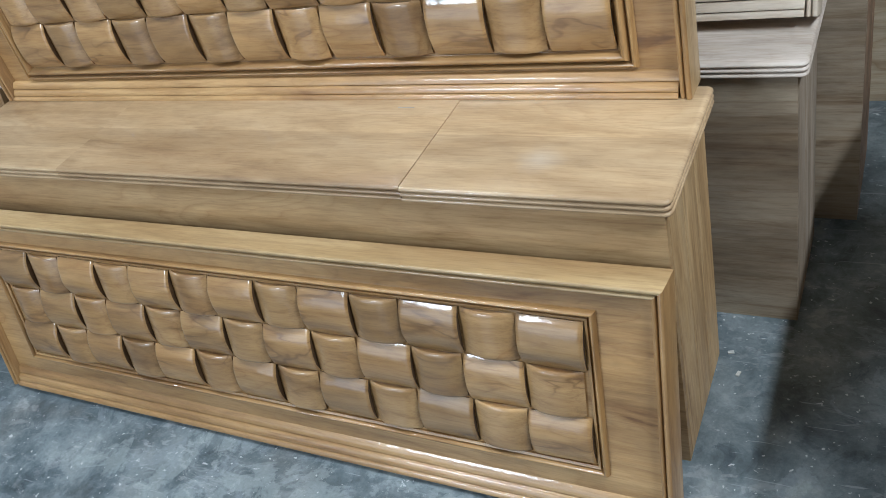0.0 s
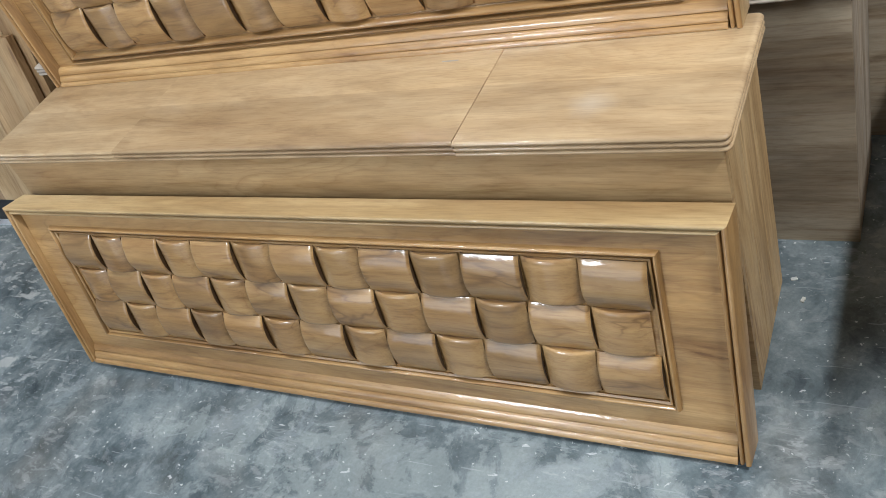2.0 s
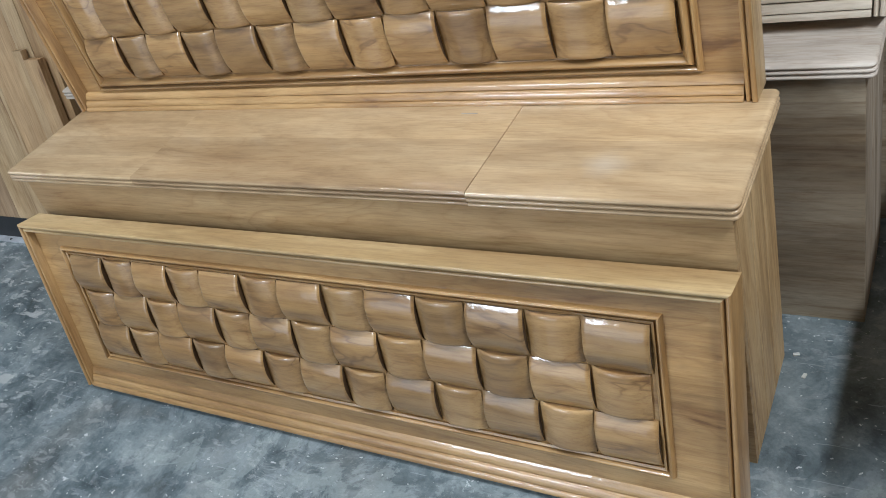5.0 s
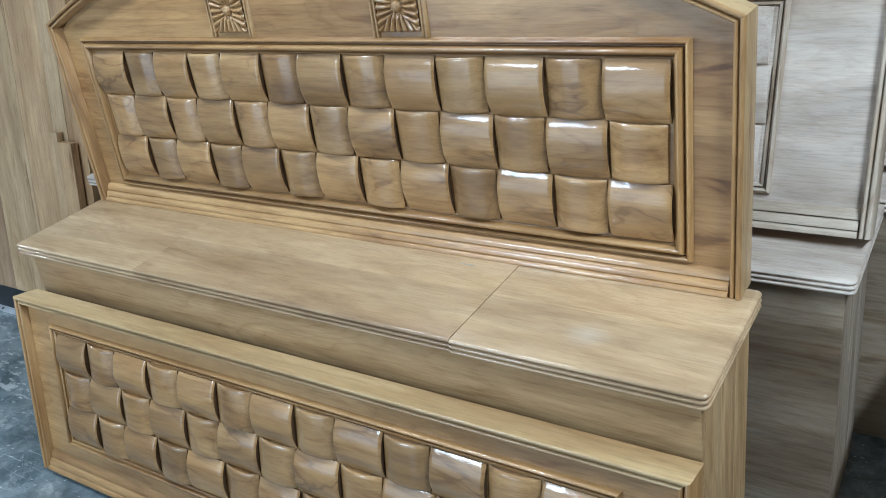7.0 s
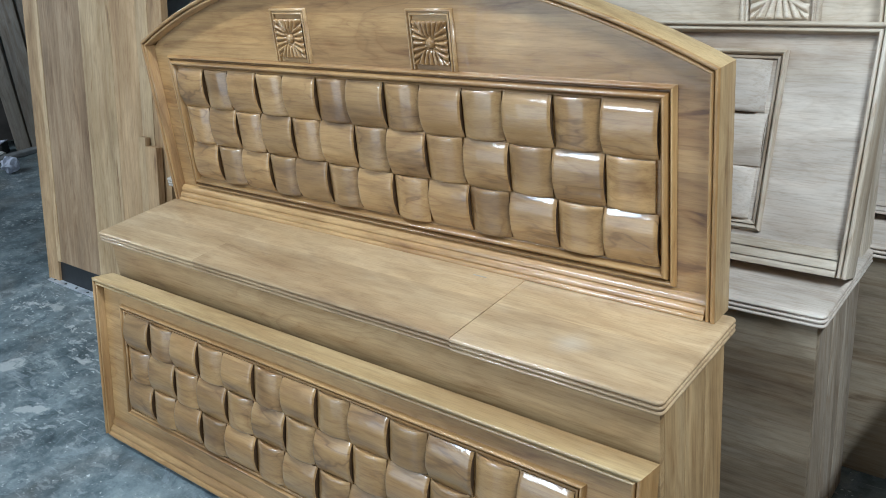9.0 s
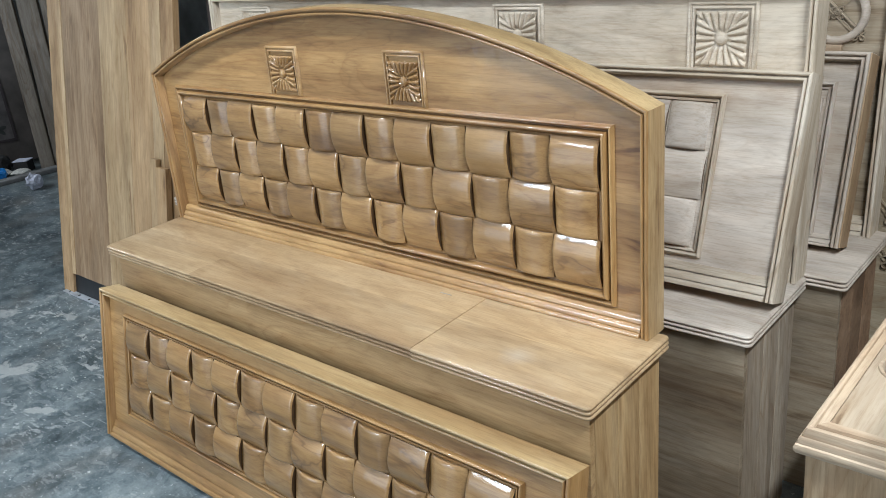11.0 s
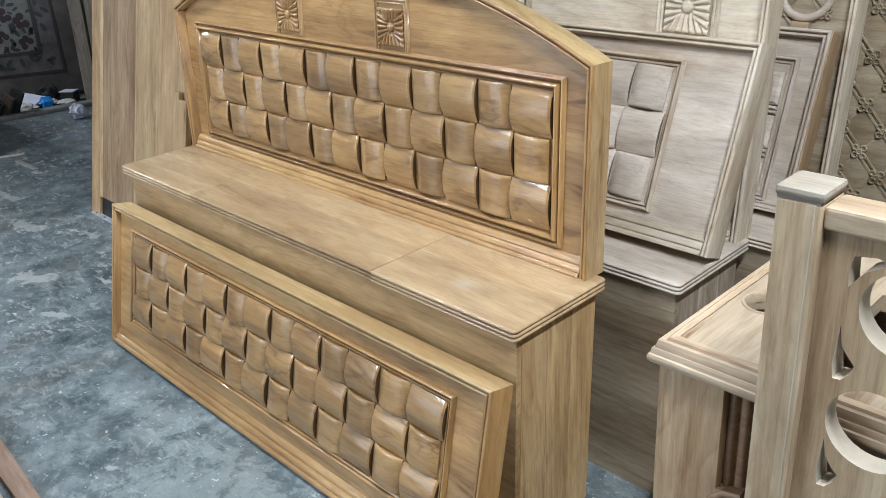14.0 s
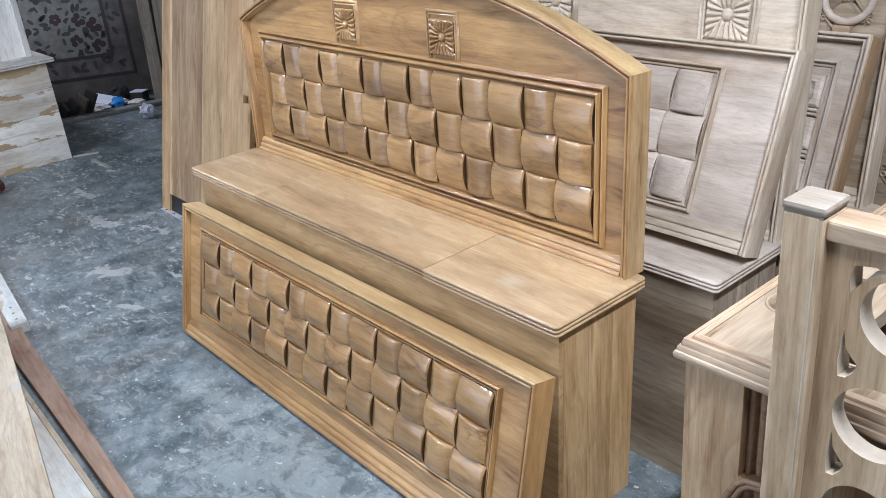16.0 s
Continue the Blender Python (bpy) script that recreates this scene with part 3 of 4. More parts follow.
def weave(parent, x0, x1, z0, z1, columns, rows, depth, material, flat_last=True):
    """A field of woven-looking blocks; flat_last: whether the top one of the last column lies crosswise."""
    w, h = (x1 - x0) / columns, (z1 - z0) / rows
    flat_kinds = [block_mesh(w + 0.004, h - 0.0015, False, seed=k) for k in range(3)]
    tall_kinds = [block_mesh(w - 0.013, h - 0.003, True, seed=k + 3) for k in range(3)]
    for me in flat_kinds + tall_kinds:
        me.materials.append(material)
        # second slot: end faces with the gap shade put into their colour
        me.materials.append(END_SHADE if material is BLOCK else RAW_END_SHADE)
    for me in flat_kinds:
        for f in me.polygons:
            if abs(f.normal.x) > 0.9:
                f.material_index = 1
    rng = random.Random(columns * 7 + rows)
    for c in range(columns):
        for r in range(rows):
            crosswise = ((columns - 1 - c) + r) % 2 == (0 if flat_last else 1)
            m = pose(x0 + (c + 0.5) * w, depth + rng.uniform(-0.0015, 0.0015), z1 - (r + 0.5) * h, rng.uniform(-1.3, 1.3), rng.uniform(-0.8, 0.8), rng.uniform(-0.9, 0.9))
            share("carved_block", rng.choice(flat_kinds if crosswise else tall_kinds), parent, m)


def rosette_mesh(b, half, depth, x, z, n=60):
    """A square flower carved in relief: ridged petals fanning out to all four sides round a button."""
    rows = []
    for i in range(n + 1):
        row = []
        for j in range(n + 1):
            u, v = -1 + 2 * i / n, -1 + 2 * j / n
            far, near = max(abs(u), abs(v)), math.hypot(u, v)
            along = (v if abs(u) > abs(v) else u) / max(0.3 + 0.7 * far, 1e-6)
            ridge = abs(math.cos(math.pi * 3.0 * along)) ** 0.75
            rise = min(1, max(0, (near - 0.2) / 0.25)) * min(1, (1.02 - far) / 0.12 + 0.25)
            y = 0.0125 * ridge * rise * (0.7 + 0.3 * far)
            if near < 0.24:
                y = 0.004 + 0.009 * math.sqrt(max(0, 1 - (near / 0.24) ** 2))
            row.append(b.verts.new((x + u * half, depth - y, z + v * half)))
        rows.append(row)
    for r0, r1 in zip(rows, rows[1:]):
        for j in range(n):
            b.faces.new((r0[j], r0[j + 1], r1[j + 1], r1[j]))


def slab_edge(x0, x1, y0, y1, z0, z1, corner=0.02, ridges=3, b=None, open_left=False, open_right=False):
    """A table top with a reeded edge: stacked half-round beads round its outline."""
    b = b or bmesh.new()

    def outline(inset):
        pts = []
        r = max(0.003, corner - inset)
        corners = [(x0, y0, 180, open_left), (x1, y0, 270, open_right), (x1, y1, 0, open_right), (x0, y1, 90, open_left)]
        for cx, cy, start, square in corners:
            sx, sy = (1 if cx == x0 else -1), (1 if cy == y0 else -1)
            ix = 0 if square else inset
            if square:
                pts += [(cx, cy + sy * inset)] * 5
            else:
                ox, oy = cx + sx * (ix + r), cy + sy * (inset + r)
                for k in range(5):
                    a = radians(start + 90 * k / 4)
                    pts.append((ox + r * math.cos(a), oy + r * math.sin(a)))
        return pts

    levels = [(0.0065, z1)]
    step = (z1 - z0) / ridges
    for k in range(ridges):
        top = z1 - k * step
        levels += [(inset, top - step * part_) for inset, part_ in ((0.0045, 0.08), (0.0018, 0.20), (0.0004, 0.35), (0.0, 0.5), (0.0004, 0.65), (0.0018, 0.80), (0.0045, 0.92), (0.0085, 1.0))]
    rings = [[b.verts.new((px, py, z)) for px, py in outline(i)] for i, z in levels]
    n = len(rings[0])
    for a, c in zip(rings, rings[1:]):
        for i in range(n):
            try:
                b.faces.new((a[i], a[(i + 1) % n], c[(i + 1) % n], c[i]))
            except ValueError:
                pass
    b.faces.new(rings[0])
    b.faces.new(list(reversed(rings[-1])))
    bmesh.ops.remove_doubles(b, verts=b.verts, dist=0.00005)
    bmesh.ops.dissolve_degenerate(b, edges=b.edges, dist=0.00004)
    return b


def pierced(outer, holes, y0, y1):
    """A plate in the x-z plane with openings cut right through it."""
    b = bmesh.new()
    for loop in [outer, *holes]:
        vs = [b.verts.new((x, y0, z)) for x, z in loop]
        for p, q in zip(vs, vs[1:] + vs[:1]):
            b.edges.new((p, q))
    bmesh.ops.triangle_fill(b, use_beauty=True, use_dissolve=False, edges=b.edges[:])
    r = bmesh.ops.extrude_face_region(b, geom=b.faces[:])
    bmesh.ops.translate(b, vec=(0, y1 - y0, 0), verts=[v for v in r["geom"] if isinstance(v, bmesh.types.BMVert)])
    return b


def circle(x, z, r, n=36):
    return [(x + r * math.cos(2 * math.pi * i / n), z + r * math.sin(2 * math.pi * i / n)) for i in range(n)]


OUTER = [(0.0, -0.075), (0.0, -0.003), (0.001, -0.001), (0.0035, 0.0), (0.0085, -0.0004), (0.0098, -0.002), (0.0105, -0.011), (0.0130, -0.011), *bead(0.0135, 0.0215, -0.007, 0.004), (0.022, -0.014), (0.024, -0.017), (0.025, -0.075)]
DOUBLE = [(0.0, -0.036), (0.0, -0.0335), *bead(0.001, 0.013, -0.033, 0.012), (0.0135, -0.0355), (0.0155, -0.0355), *bead(0.016, 0.032, -0.030, 0.013), (0.034, -0.032), (0.036, -0.032), (0.036, -0.036)]
SINGLE = [(0.0, -0.030), (0.0, -0.025), *bead(0.001, 0.012, -0.023, 0.010), (0.0125, -0.0275), (0.0145, -0.0275), (0.0155, -0.019), (0.021, -0.021), (0.022, -0.030)]


def base_moulding(x0, x1, z0, height, b=None):
    """A stepped plinth moulding along the foot of a board."""
    h = height
    def swell(d0, d1, h0, h1, bulge=0.0018):
        return [(h * (d0 + (d1 - d0) * i / 4), h0 + (h1 - h0) * i / 4 + bulge * math.sin(math.pi * i / 4)) for i in range(5)]

    profile = [(0, -0.07), *swell(0.0, 0.22, -0.001, -0.006), (0.222 * h, -0.018), (0.258 * h, -0.018), *swell(0.26, 0.58, -0.0075, -0.0155, 0.0024), (0.582 * h, -0.027), (0.625 * h, -0.027), *swell(0.63, 0.97, -0.0165, -0.025, 0.0022), (h, -0.0265), (h, -0.07)]
    return sweep([(x0, z0), (x1, z0)], profile, b=b)


# ---- structure ----
def structure(name, b, material, label):
    return tagged(part(name, b, material), label, name.split("_")[0], kind="structure")


structure("floor", box(-7.6, 4.2, -5.0, 3.6, -0.12, 0.0), FLOOR, "worn blue-grey concrete workshop floor with paint spots")
structure("wall_back", box(-7.75, 4.35, 3.6, 3.75, -0.12, 3.4), PLASTER, "grimy bare plaster workshop wall")
structure("wall_left", box(-7.75, -7.6, -5.0, 3.6, -0.12, 3.4), PLASTER, "grimy bare plaster workshop wall")
structure("wall_right", box(4.2, 4.35, -5.0, 3.6, -0.12, 3.4), PLASTER, "grimy bare plaster workshop wall")
b = box(-7.75, -4.85, -5.15, -5.0, -0.12, 3.4)
box(-1.15, 4.35, -5.15, -5.0, -0.12, 3.4, b=b)
box(-4.85, -1.15, -5.15, -5.0, 2.45, 3.4, b=b)
structure("wall_front", b, PLASTER, "grimy bare plaster wall with the open shop front")
structure("ceiling", box(-7.75, 4.35, -5.15, 3.75, 3.4, 3.5), CEILING, "grey sheet ceiling of the workshop")

skylight = thing("window_roof", pose(-2.7, -3.9, 3.38), "translucent roof sheet letting daylight in", "skylight", kind="structure")
part("pane", box(-0.6, 0.6, -0.65, 0.65, 0.0, 0.012), PANE_GLOW, skylight, "glowing translucent sheet")
for x0, x1, y0, y1 in ((-0.65, 0.65, -0.7, -0.652), (-0.65, 0.65, 0.652, 0.7), (-0.65, -0.602, -0.65, 0.65), (0.602, 0.65, -0.65, 0.65)):
    part("frame", box(x0, x1, y0, y1, -0.01, 0.018), PAINT_WHITE, skylight)
for x, y, z, length, watts, turn, width in TUBES:
    lamp = thing("tube_lamp", pose(x, y, z, 0, 0, turn), "unseen white metal ceiling batten with a glowing tube", "ceiling lamp", "ceiling tube lamps")
    part("batten", box(-length / 2 - 0.03, length / 2 + 0.03, -width / 2, width / 2, 0.035, 3.4 - z, 0.004), PAINT_WHITE, lamp)
    b = bmesh.new()
    bmesh.ops.create_cone(b, cap_ends=True, segments=12, radius1=0.013, radius2=0.013, depth=length, matrix=pose(0, 0, 0.018, 0, 90, 0))
    part("tube", b, GLOW, lamp)


# ---- the varnished bed: storage headboard ----
def sheared(b, y_low, y_high, height):
    """Leans upright faces back a little, from the floor up."""
    for v in b.verts:
        v.co.y += y_low + (y_high - y_low) * min(1, v.co.z / height)
    return b


def storage_unit(name, m, width, depth, height, mats, label, group, seams=(), lean=(0, 0), over=0.02, back=0.04, slab=0.034, planks=3):
    """The chest under a headboard: front board, end boards, back, and a reeded top in pieces. Right front corner of the top at x 0, y 0."""
    top_m, front_m, side_m = mats
    unit = thing(name, m, label, "headboard", group)
    t = height - slab
    part("front_panel", sheared(box(-width + over, -over, 0.006, 0.024, 0.0, t - 0.0025, 0.001), *lean, t), front_m, unit)
    for x0, side in ((-over - 0.022, 1), (-width + over, -1)):
        w = (depth - back - 0.025) / planks
        for i in range(planks):
            part("side_board", sheared(box(x0, x0 + 0.022, 0.025 + i * w + 0.001, 0.025 + (i + 1) * w - 0.001, 0.0, t - 0.0025, 0.002), *lean, t), side_m, unit)
    part("back_panel", sheared(box(-width + over + 0.024, -over - 0.024, depth - back - 0.02, depth - back - 0.004, 0.004, t), *lean, t), front_m, unit)
    cuts = [-width, *seams, 0]
    for i, (a, c) in enumerate(zip(cuts, cuts[1:])):
        last = 0.0012 if i and i == len(cuts) - 2 else 0.0
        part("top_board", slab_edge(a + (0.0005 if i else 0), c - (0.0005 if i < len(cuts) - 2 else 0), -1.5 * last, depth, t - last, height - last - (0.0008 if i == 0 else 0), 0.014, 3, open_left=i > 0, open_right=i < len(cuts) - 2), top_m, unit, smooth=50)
    return unit


bed = storage_unit("storage_headboard", pose(0, 0, 0), 1.95, 0.35, 0.67, (TOP, FRONT, SIDE), "varnished golden teak storage headboard with woven-block carving on the concrete floor", "bed parts", (-1.44, -0.50), (-0.010, 0.022))
part("hinge", box(-0.635, -0.595, 0.267, 0.271, 0.6695, 0.6704), DULL_STEEL, bed, "small steel hinge leaf")

# the arched board on top of it
head = new("headboard")
head.parent = bed
head.matrix_local = pose(0, 0.297, 0.67, -2.6)
L, R, S, PEAK = -1.94, -0.03, 0.531, 0.745
arc_r = (((R - L) / 2) ** 2 + (PEAK - S) ** 2) / (2 * (PEAK - S))
arch = []
for i in range(33):
    x = R + (L - R) * i / 32
    arch.append((x, PEAK - arc_r + math.sqrt(arc_r ** 2 - (x - (L + R) / 2) ** 2)))
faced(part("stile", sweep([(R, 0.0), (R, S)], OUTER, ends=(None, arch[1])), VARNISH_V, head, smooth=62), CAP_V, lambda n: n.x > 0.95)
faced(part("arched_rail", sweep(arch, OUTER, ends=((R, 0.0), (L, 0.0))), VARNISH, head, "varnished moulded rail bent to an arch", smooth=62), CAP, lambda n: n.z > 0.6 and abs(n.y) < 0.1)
part("stile", sweep([(L, S), (L, 0.0)], OUTER, ends=(arch[-2], None)), VARNISH_V, head, smooth=62)
b = bmesh.new()
face = [b.verts.new((x, 0.034, z)) for x, z in [(L + 0.0235, 0.0), (R - 0.0235, 0.0)] + [(min(max(x, L + 0.0235), R - 0.0235), z - 0.0235) for x, z in arch]]
f = b.faces.new(face)
r = bmesh.ops.extrude_face_region(b, geom=[f])
bmesh.ops.translate(b, vec=(0, 0.03, 0), verts=[v for v in r["geom"] if isinstance(v, bmesh.types.BMVert)])
part("field", b, FIELD, head)
part("base_moulding", base_moulding(L + 0.025, R - 0.025, 0.0, 0.046), VARNISH, head, smooth=62)
framed("inner_frame", rect(-1.842, -0.128, 0.050, 0.488), DOUBLE, (VARNISH, VARNISH_V), head, True)
weave(head, -1.803, -0.167, 0.089, 0.451, 13, 3, 0.0335, BLOCK)
for x in (-0.746, -1.242):
    b = bmesh.new()
    rosette_mesh(b, 0.052, 0.032, x, 0.552)
    part("rosette", b, VARNISH, head, "carved square flower", smooth=70)
    part("rosette_frame", sweep([(x + 0.072, 0.488), (x + 0.072, 0.632), (x - 0.072, 0.632), (x - 0.072, 0.488)], [(0, -0.036), (0, -0.032), *bead(0.001, 0.008, -0.031, 0.005, 4), (0.010, -0.031), *bead(0.011, 0.017, -0.031, 0.004, 4), (0.018, -0.036)]), VARNISH, head, smooth=62)


# ---- footboards ----
def footboard(name, m, x0, x1, height, thick, mats, label, group, inner, columns, foot=0.058, flat_last=True, top_m=None):
    """A framed board with a sunk field, a beaded inner frame and woven blocks."""
    frame_m, upright_m, field_m, block_m = mats
    board = thing(name, m, label, "footboard", group)
    profile = [(d, -thick if h < -0.05 else h) for d, h in OUTER]
    framed("outer_frame", [(x1, 0.0), (x1, height), (x0, height), (x0, 0.0)], profile, (top_m or frame_m, upright_m), board)
    part("base_moulding", base_moulding(x0 + 0.025, x1 - 0.025, 0.0, foot), frame_m, board, smooth=62)
    part("field", box(x0 + 0.0235, x1 - 0.0235, 0.026, 0.05, 0.002, height - 0.0235), field_m, board)
    ix0, ix1, iz0, iz1 = inner
    framed("inner_frame", rect(*inner), SINGLE, (frame_m, upright_m), board, True)
    if columns:
        weave(board, ix0 + 0.026, ix1 - 0.026, iz0 + 0.024, iz1 - 0.023, columns, 3, 0.0265, block_m, flat_last)
    return board


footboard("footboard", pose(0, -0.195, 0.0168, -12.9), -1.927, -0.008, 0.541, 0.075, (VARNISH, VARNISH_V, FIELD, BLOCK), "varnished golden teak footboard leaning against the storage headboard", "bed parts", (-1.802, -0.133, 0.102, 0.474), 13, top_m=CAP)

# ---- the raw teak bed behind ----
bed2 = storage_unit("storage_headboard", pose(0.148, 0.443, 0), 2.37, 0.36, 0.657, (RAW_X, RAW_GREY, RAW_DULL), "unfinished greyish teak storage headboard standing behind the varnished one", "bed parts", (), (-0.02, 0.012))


def square_head(unit, y, z, x0, x1, height, mats, lean):
    frame_m, upright_m, field_m = mats
    h = new("headboard")
    h.parent = unit
    h.matrix_local = pose(0, y, z, lean)
    framed("outer_frame", [(x1, 0.0), (x1, height), (x0, height), (x0, 0.0)], OUTER, (frame_m, upright_m), h)
    part("field", box(x0 + 0.0235, x1 - 0.0235, 0.034, 0.064, 0.0, height - 0.0235), field_m, h)
    part("base_moulding", base_moulding(x0 + 0.025, x1 - 0.025, 0.0, 0.05), frame_m, h, smooth=62)
    return h


h2 = square_head(bed2, 0.30, 0.657, -2.39, -0.013, 0.728, (SAND_X, SAND_Z, SAND_X), -6)
framed("inner_frame", rect(-2.15, -0.25, 0.09, 0.47), SINGLE, (SAND_X, SAND_Z), h2, True)
ROSETTE_FRAME = [(0, -0.036), (0, -0.032), *bead(0.001, 0.010, -0.031, 0.005, 4), (0.012, -0.031), *bead(0.013, 0.02, -0.031, 0.004, 4), (0.021, -0.036)]
for x in (-0.251, -0.879, -1.507, -2.135):
    b = bmesh.new()
    rosette_mesh(b, 0.066, 0.031, x, 0.595)
    part("rosette", b, SAND_X, h2, "carved square flower", smooth=70)
    part("rosette_frame", sweep(rect(x - 0.092, x + 0.092, 0.503, 0.687), ROSETTE_FRAME, True), SAND_X, h2, smooth=62)

footboard("footboard", pose(0, 0.562, 0.6872, -21.5), -2.25, 0.150, 0.541, 0.075, (SAND_X, SAND_Z, RAW_X, RAW_X), "unfinished greyish teak footboard leaning on the raw storage headboard", "bed parts", (-2.055, -0.053, 0.071, 0.482), 16, flat_last=False)

# ---- the third bed ----
# reddish side boards: the shade beside this chest is put into their colour
bed3 = storage_unit("storage_headboard", pose(0.24, 0.808, 0), 1.95, 0.355, 0.66, (RAW_X, RAW_GREY, REDDISH), "unfinished teak storage headboard with a ring-carved board, third in the row", "bed parts", (), (-0.01, 0.012))
h3 = square_head(bed3, 0.288, 0.66, -1.93, -0.033, 0.95, (SAND_X, SAND_Z, RAW_GREY), -7)


def flower_mesh(size):
    """A carved flower of four scooped petals round a button."""
    b = bmesh.new()

    def torus(x, z, r, tube, y):
        rings = []
        for i in range(12):
            a = math.tau * i / 12
            rings.append([b.verts.new((x + (r + tube * math.cos(q)) * math.cos(a), y - tube * math.sin(q), z + (r + tube * math.cos(q)) * math.sin(a))) for q in (math.tau * k / 5 for k in range(5))])
        for i in range(12):
            for k in range(5):
                b.faces.new((rings[i][k], rings[(i + 1) % 12][k], rings[(i + 1) % 12][(k + 1) % 5], rings[i][(k + 1) % 5]))

    for i in range(4):
        a = math.tau * (i + 0.5) / 4
        torus(math.cos(a) * size * 0.62, math.sin(a) * size * 0.62, size * 0.30, size * 0.13, 0.0)
        bmesh.ops.create_uvsphere(b, u_segments=8, v_segments=5, radius=size * 0.26, matrix=Matrix.Translation((math.cos(a) * size * 0.62, 0.003, math.sin(a) * size * 0.62)) @ Matrix.Diagonal((1, 0.25, 1, 1)))
    torus(0, 0, size * 0.27, size * 0.12, -0.002)
    bmesh.ops.create_uvsphere(b, u_segments=8, v_segments=5, radius=size * 0.2, matrix=Matrix.Translation((0, -0.001, 0)) @ Matrix.Diagonal((1, 0.4, 1, 1)))
    me = bpy.data.meshes.new("flower")
    b.to_mesh(me)
    b.free()
    for f in me.polygons:
        f.use_smooth = True
    return me


def pad_mesh(dx, dz):
    """One quilted lozenge, swelling to its middle."""
    b = bmesh.new()
    n = 4
    grid = {}
    for i in range(n + 1):
        for j in range(n + 1):
            u, v = i / n, j / n
            x, z = (u - v) * dx, (u + v - 1) * dz
            y = -0.007 * (math.sin(math.pi * u) * math.sin(math.pi * v)) ** 0.6
            grid[i, j] = b.verts.new((x * 0.93, y, z * 0.93))
    for i in range(n):
        for j in range(n):
            b.faces.new((grid[i, j], grid[i + 1, j], grid[i + 1, j + 1], grid[i, j + 1]))
    bmesh.ops.recalc_face_normals(b, faces=b.faces)
    me = bpy.data.meshes.new("pad")
    b.to_mesh(me)
    b.free()
    for f in me.polygons:
        f.use_smooth = True
    return me


def lattice(parent, x0, x1, z0, z1, dx, dz, y, material, at=(0.0, 0.0), size=0.024):
    """Lozenge quilting with a flower on every crossing and raised ribs one way."""
    pad, flower = pad_mesh(dx, dz), flower_mesh(size)
    pad.materials.append(material)
    flower.materials.append(material)
    rib_b = bmesh.new()
    length = math.hypot(dx, dz)
    for o in (-0.0075, 0.0075):
        box(-length / 2, length / 2, -0.006, 0.002, o - 0.0026, o + 0.0026, b=rib_b)
    rib = bpy.data.meshes.new("rib")
    rib_b.to_mesh(rib)
    rib_b.free()
    rib.materials.append(material)
    slope = math.degrees(math.atan2(dz, dx))
    for i in range(-40, 40):
        for j in range(-40, 40):
            if (i + j) % 2:
                continue
            x, z = at[0] + i * dx, at[1] + j * dz
            if x0 <= x <= x1 and z0 <= z <= z1:
                share("flower", flower, parent, pose(x, y - 0.005, z))
                if x + dx <= x1 and z - dz >= z0:
                    share("rib", rib, parent, pose(x + dx / 2, y, z - dz / 2, 0, slope, 0))
            x += dx
            if x0 + dx <= x <= x1 - dx and z0 + dz <= z <= z1 - dz:
                share("pad", pad, parent, pose(x, y, z))


# the ring and the quilted ground of the third headboard
RX, RZ = 0.058 - 0.24, 0.593
lattice(h3, -0.62, -0.115, 0.46, 0.90, 0.058, 0.055, 0.031, RAW_GREY, (RX, RZ + 0.0), 0.02)
b = bmesh.new()
ring = [[b.verts.new((RX + (0.071 + 0.011 * math.cos(q)) * math.cos(a), 0.024 - 0.010 * math.sin(q), RZ + (0.071 + 0.011 * math.cos(q)) * math.sin(a))) for q in (math.tau * k / 8 for k in range(8))] for a in (math.tau * i / 32 for i in range(32))]
for i in range(32):
    for k in range(8):
        b.faces.new((ring[i][k], ring[(i + 1) % 32][k], ring[(i + 1) % 32][(k + 1) % 8], ring[i][(k + 1) % 8]))
part("ring", b, RAW_X, h3, "carved ring", smooth=60)
part("pedestal", box(RX - 0.03, RX + 0.022, 0.012, 0.034, 0.455, 0.512, 0.003), TABLE_X, h3)

fb3 = footboard("footboard", pose(0, 0.942, 0.6835, -19.0), -1.70, 0.172, 0.508, 0.07, (RAW_X, RAW_Z, RAW_X, RAW_X), "unfinished teak footboard with reeded panels leaning on the third headboard", "bed parts", (-1.58, 0.098, 0.022, 0.432), 0, foot=0.03)
for row in range(3):
    z0 = 0.05 + row * 0.122
    for col in range(3):
        x1 = 0.068 - col * 0.19
        b = bmesh.new()
        sweep(rect(x1 - 0.16, x1, z0, z0 + 0.092), [(0, -0.028), (0, -0.014), (0.008, -0.008), (0.03, -0.008), (0.03, -0.028)], True, b=b)
        box(x1 - 0.14, x1 - 0.02, 0.008, 0.026, z0 + 0.02, z0 + 0.072, b=b)
        part("raised_panel", b, RAW_X, fb3)
        if row < 2:
            for k in range(2):
                part("reed", sweep([(x1 - 0.16, z0 + 0.0955 + k * 0.0125), (x1, z0 + 0.0955 + k * 0.0125)], [(0, -0.028), *bead(0.0, 0.011, -0.016, 0.009, 5), (0.011, -0.028)]), RAW_X, fb3, smooth=62)

part("sawn_edge", box(0.1725, 0.1765, 0.002, 0.068, 0.002, 0.505), TABLE_Z, fb3, "golden sawn edge")

# ---- the quilted panel at the end of the row ----
quilt = thing("carved_panel", pose(0, 1.36, 0.0), "tan unfinished panel carved with lozenges and flowers", "carved panel")
part("board", box(-0.55, 0.95, 0.002, 0.04, 0.0, 1.75), QUILT, quilt)
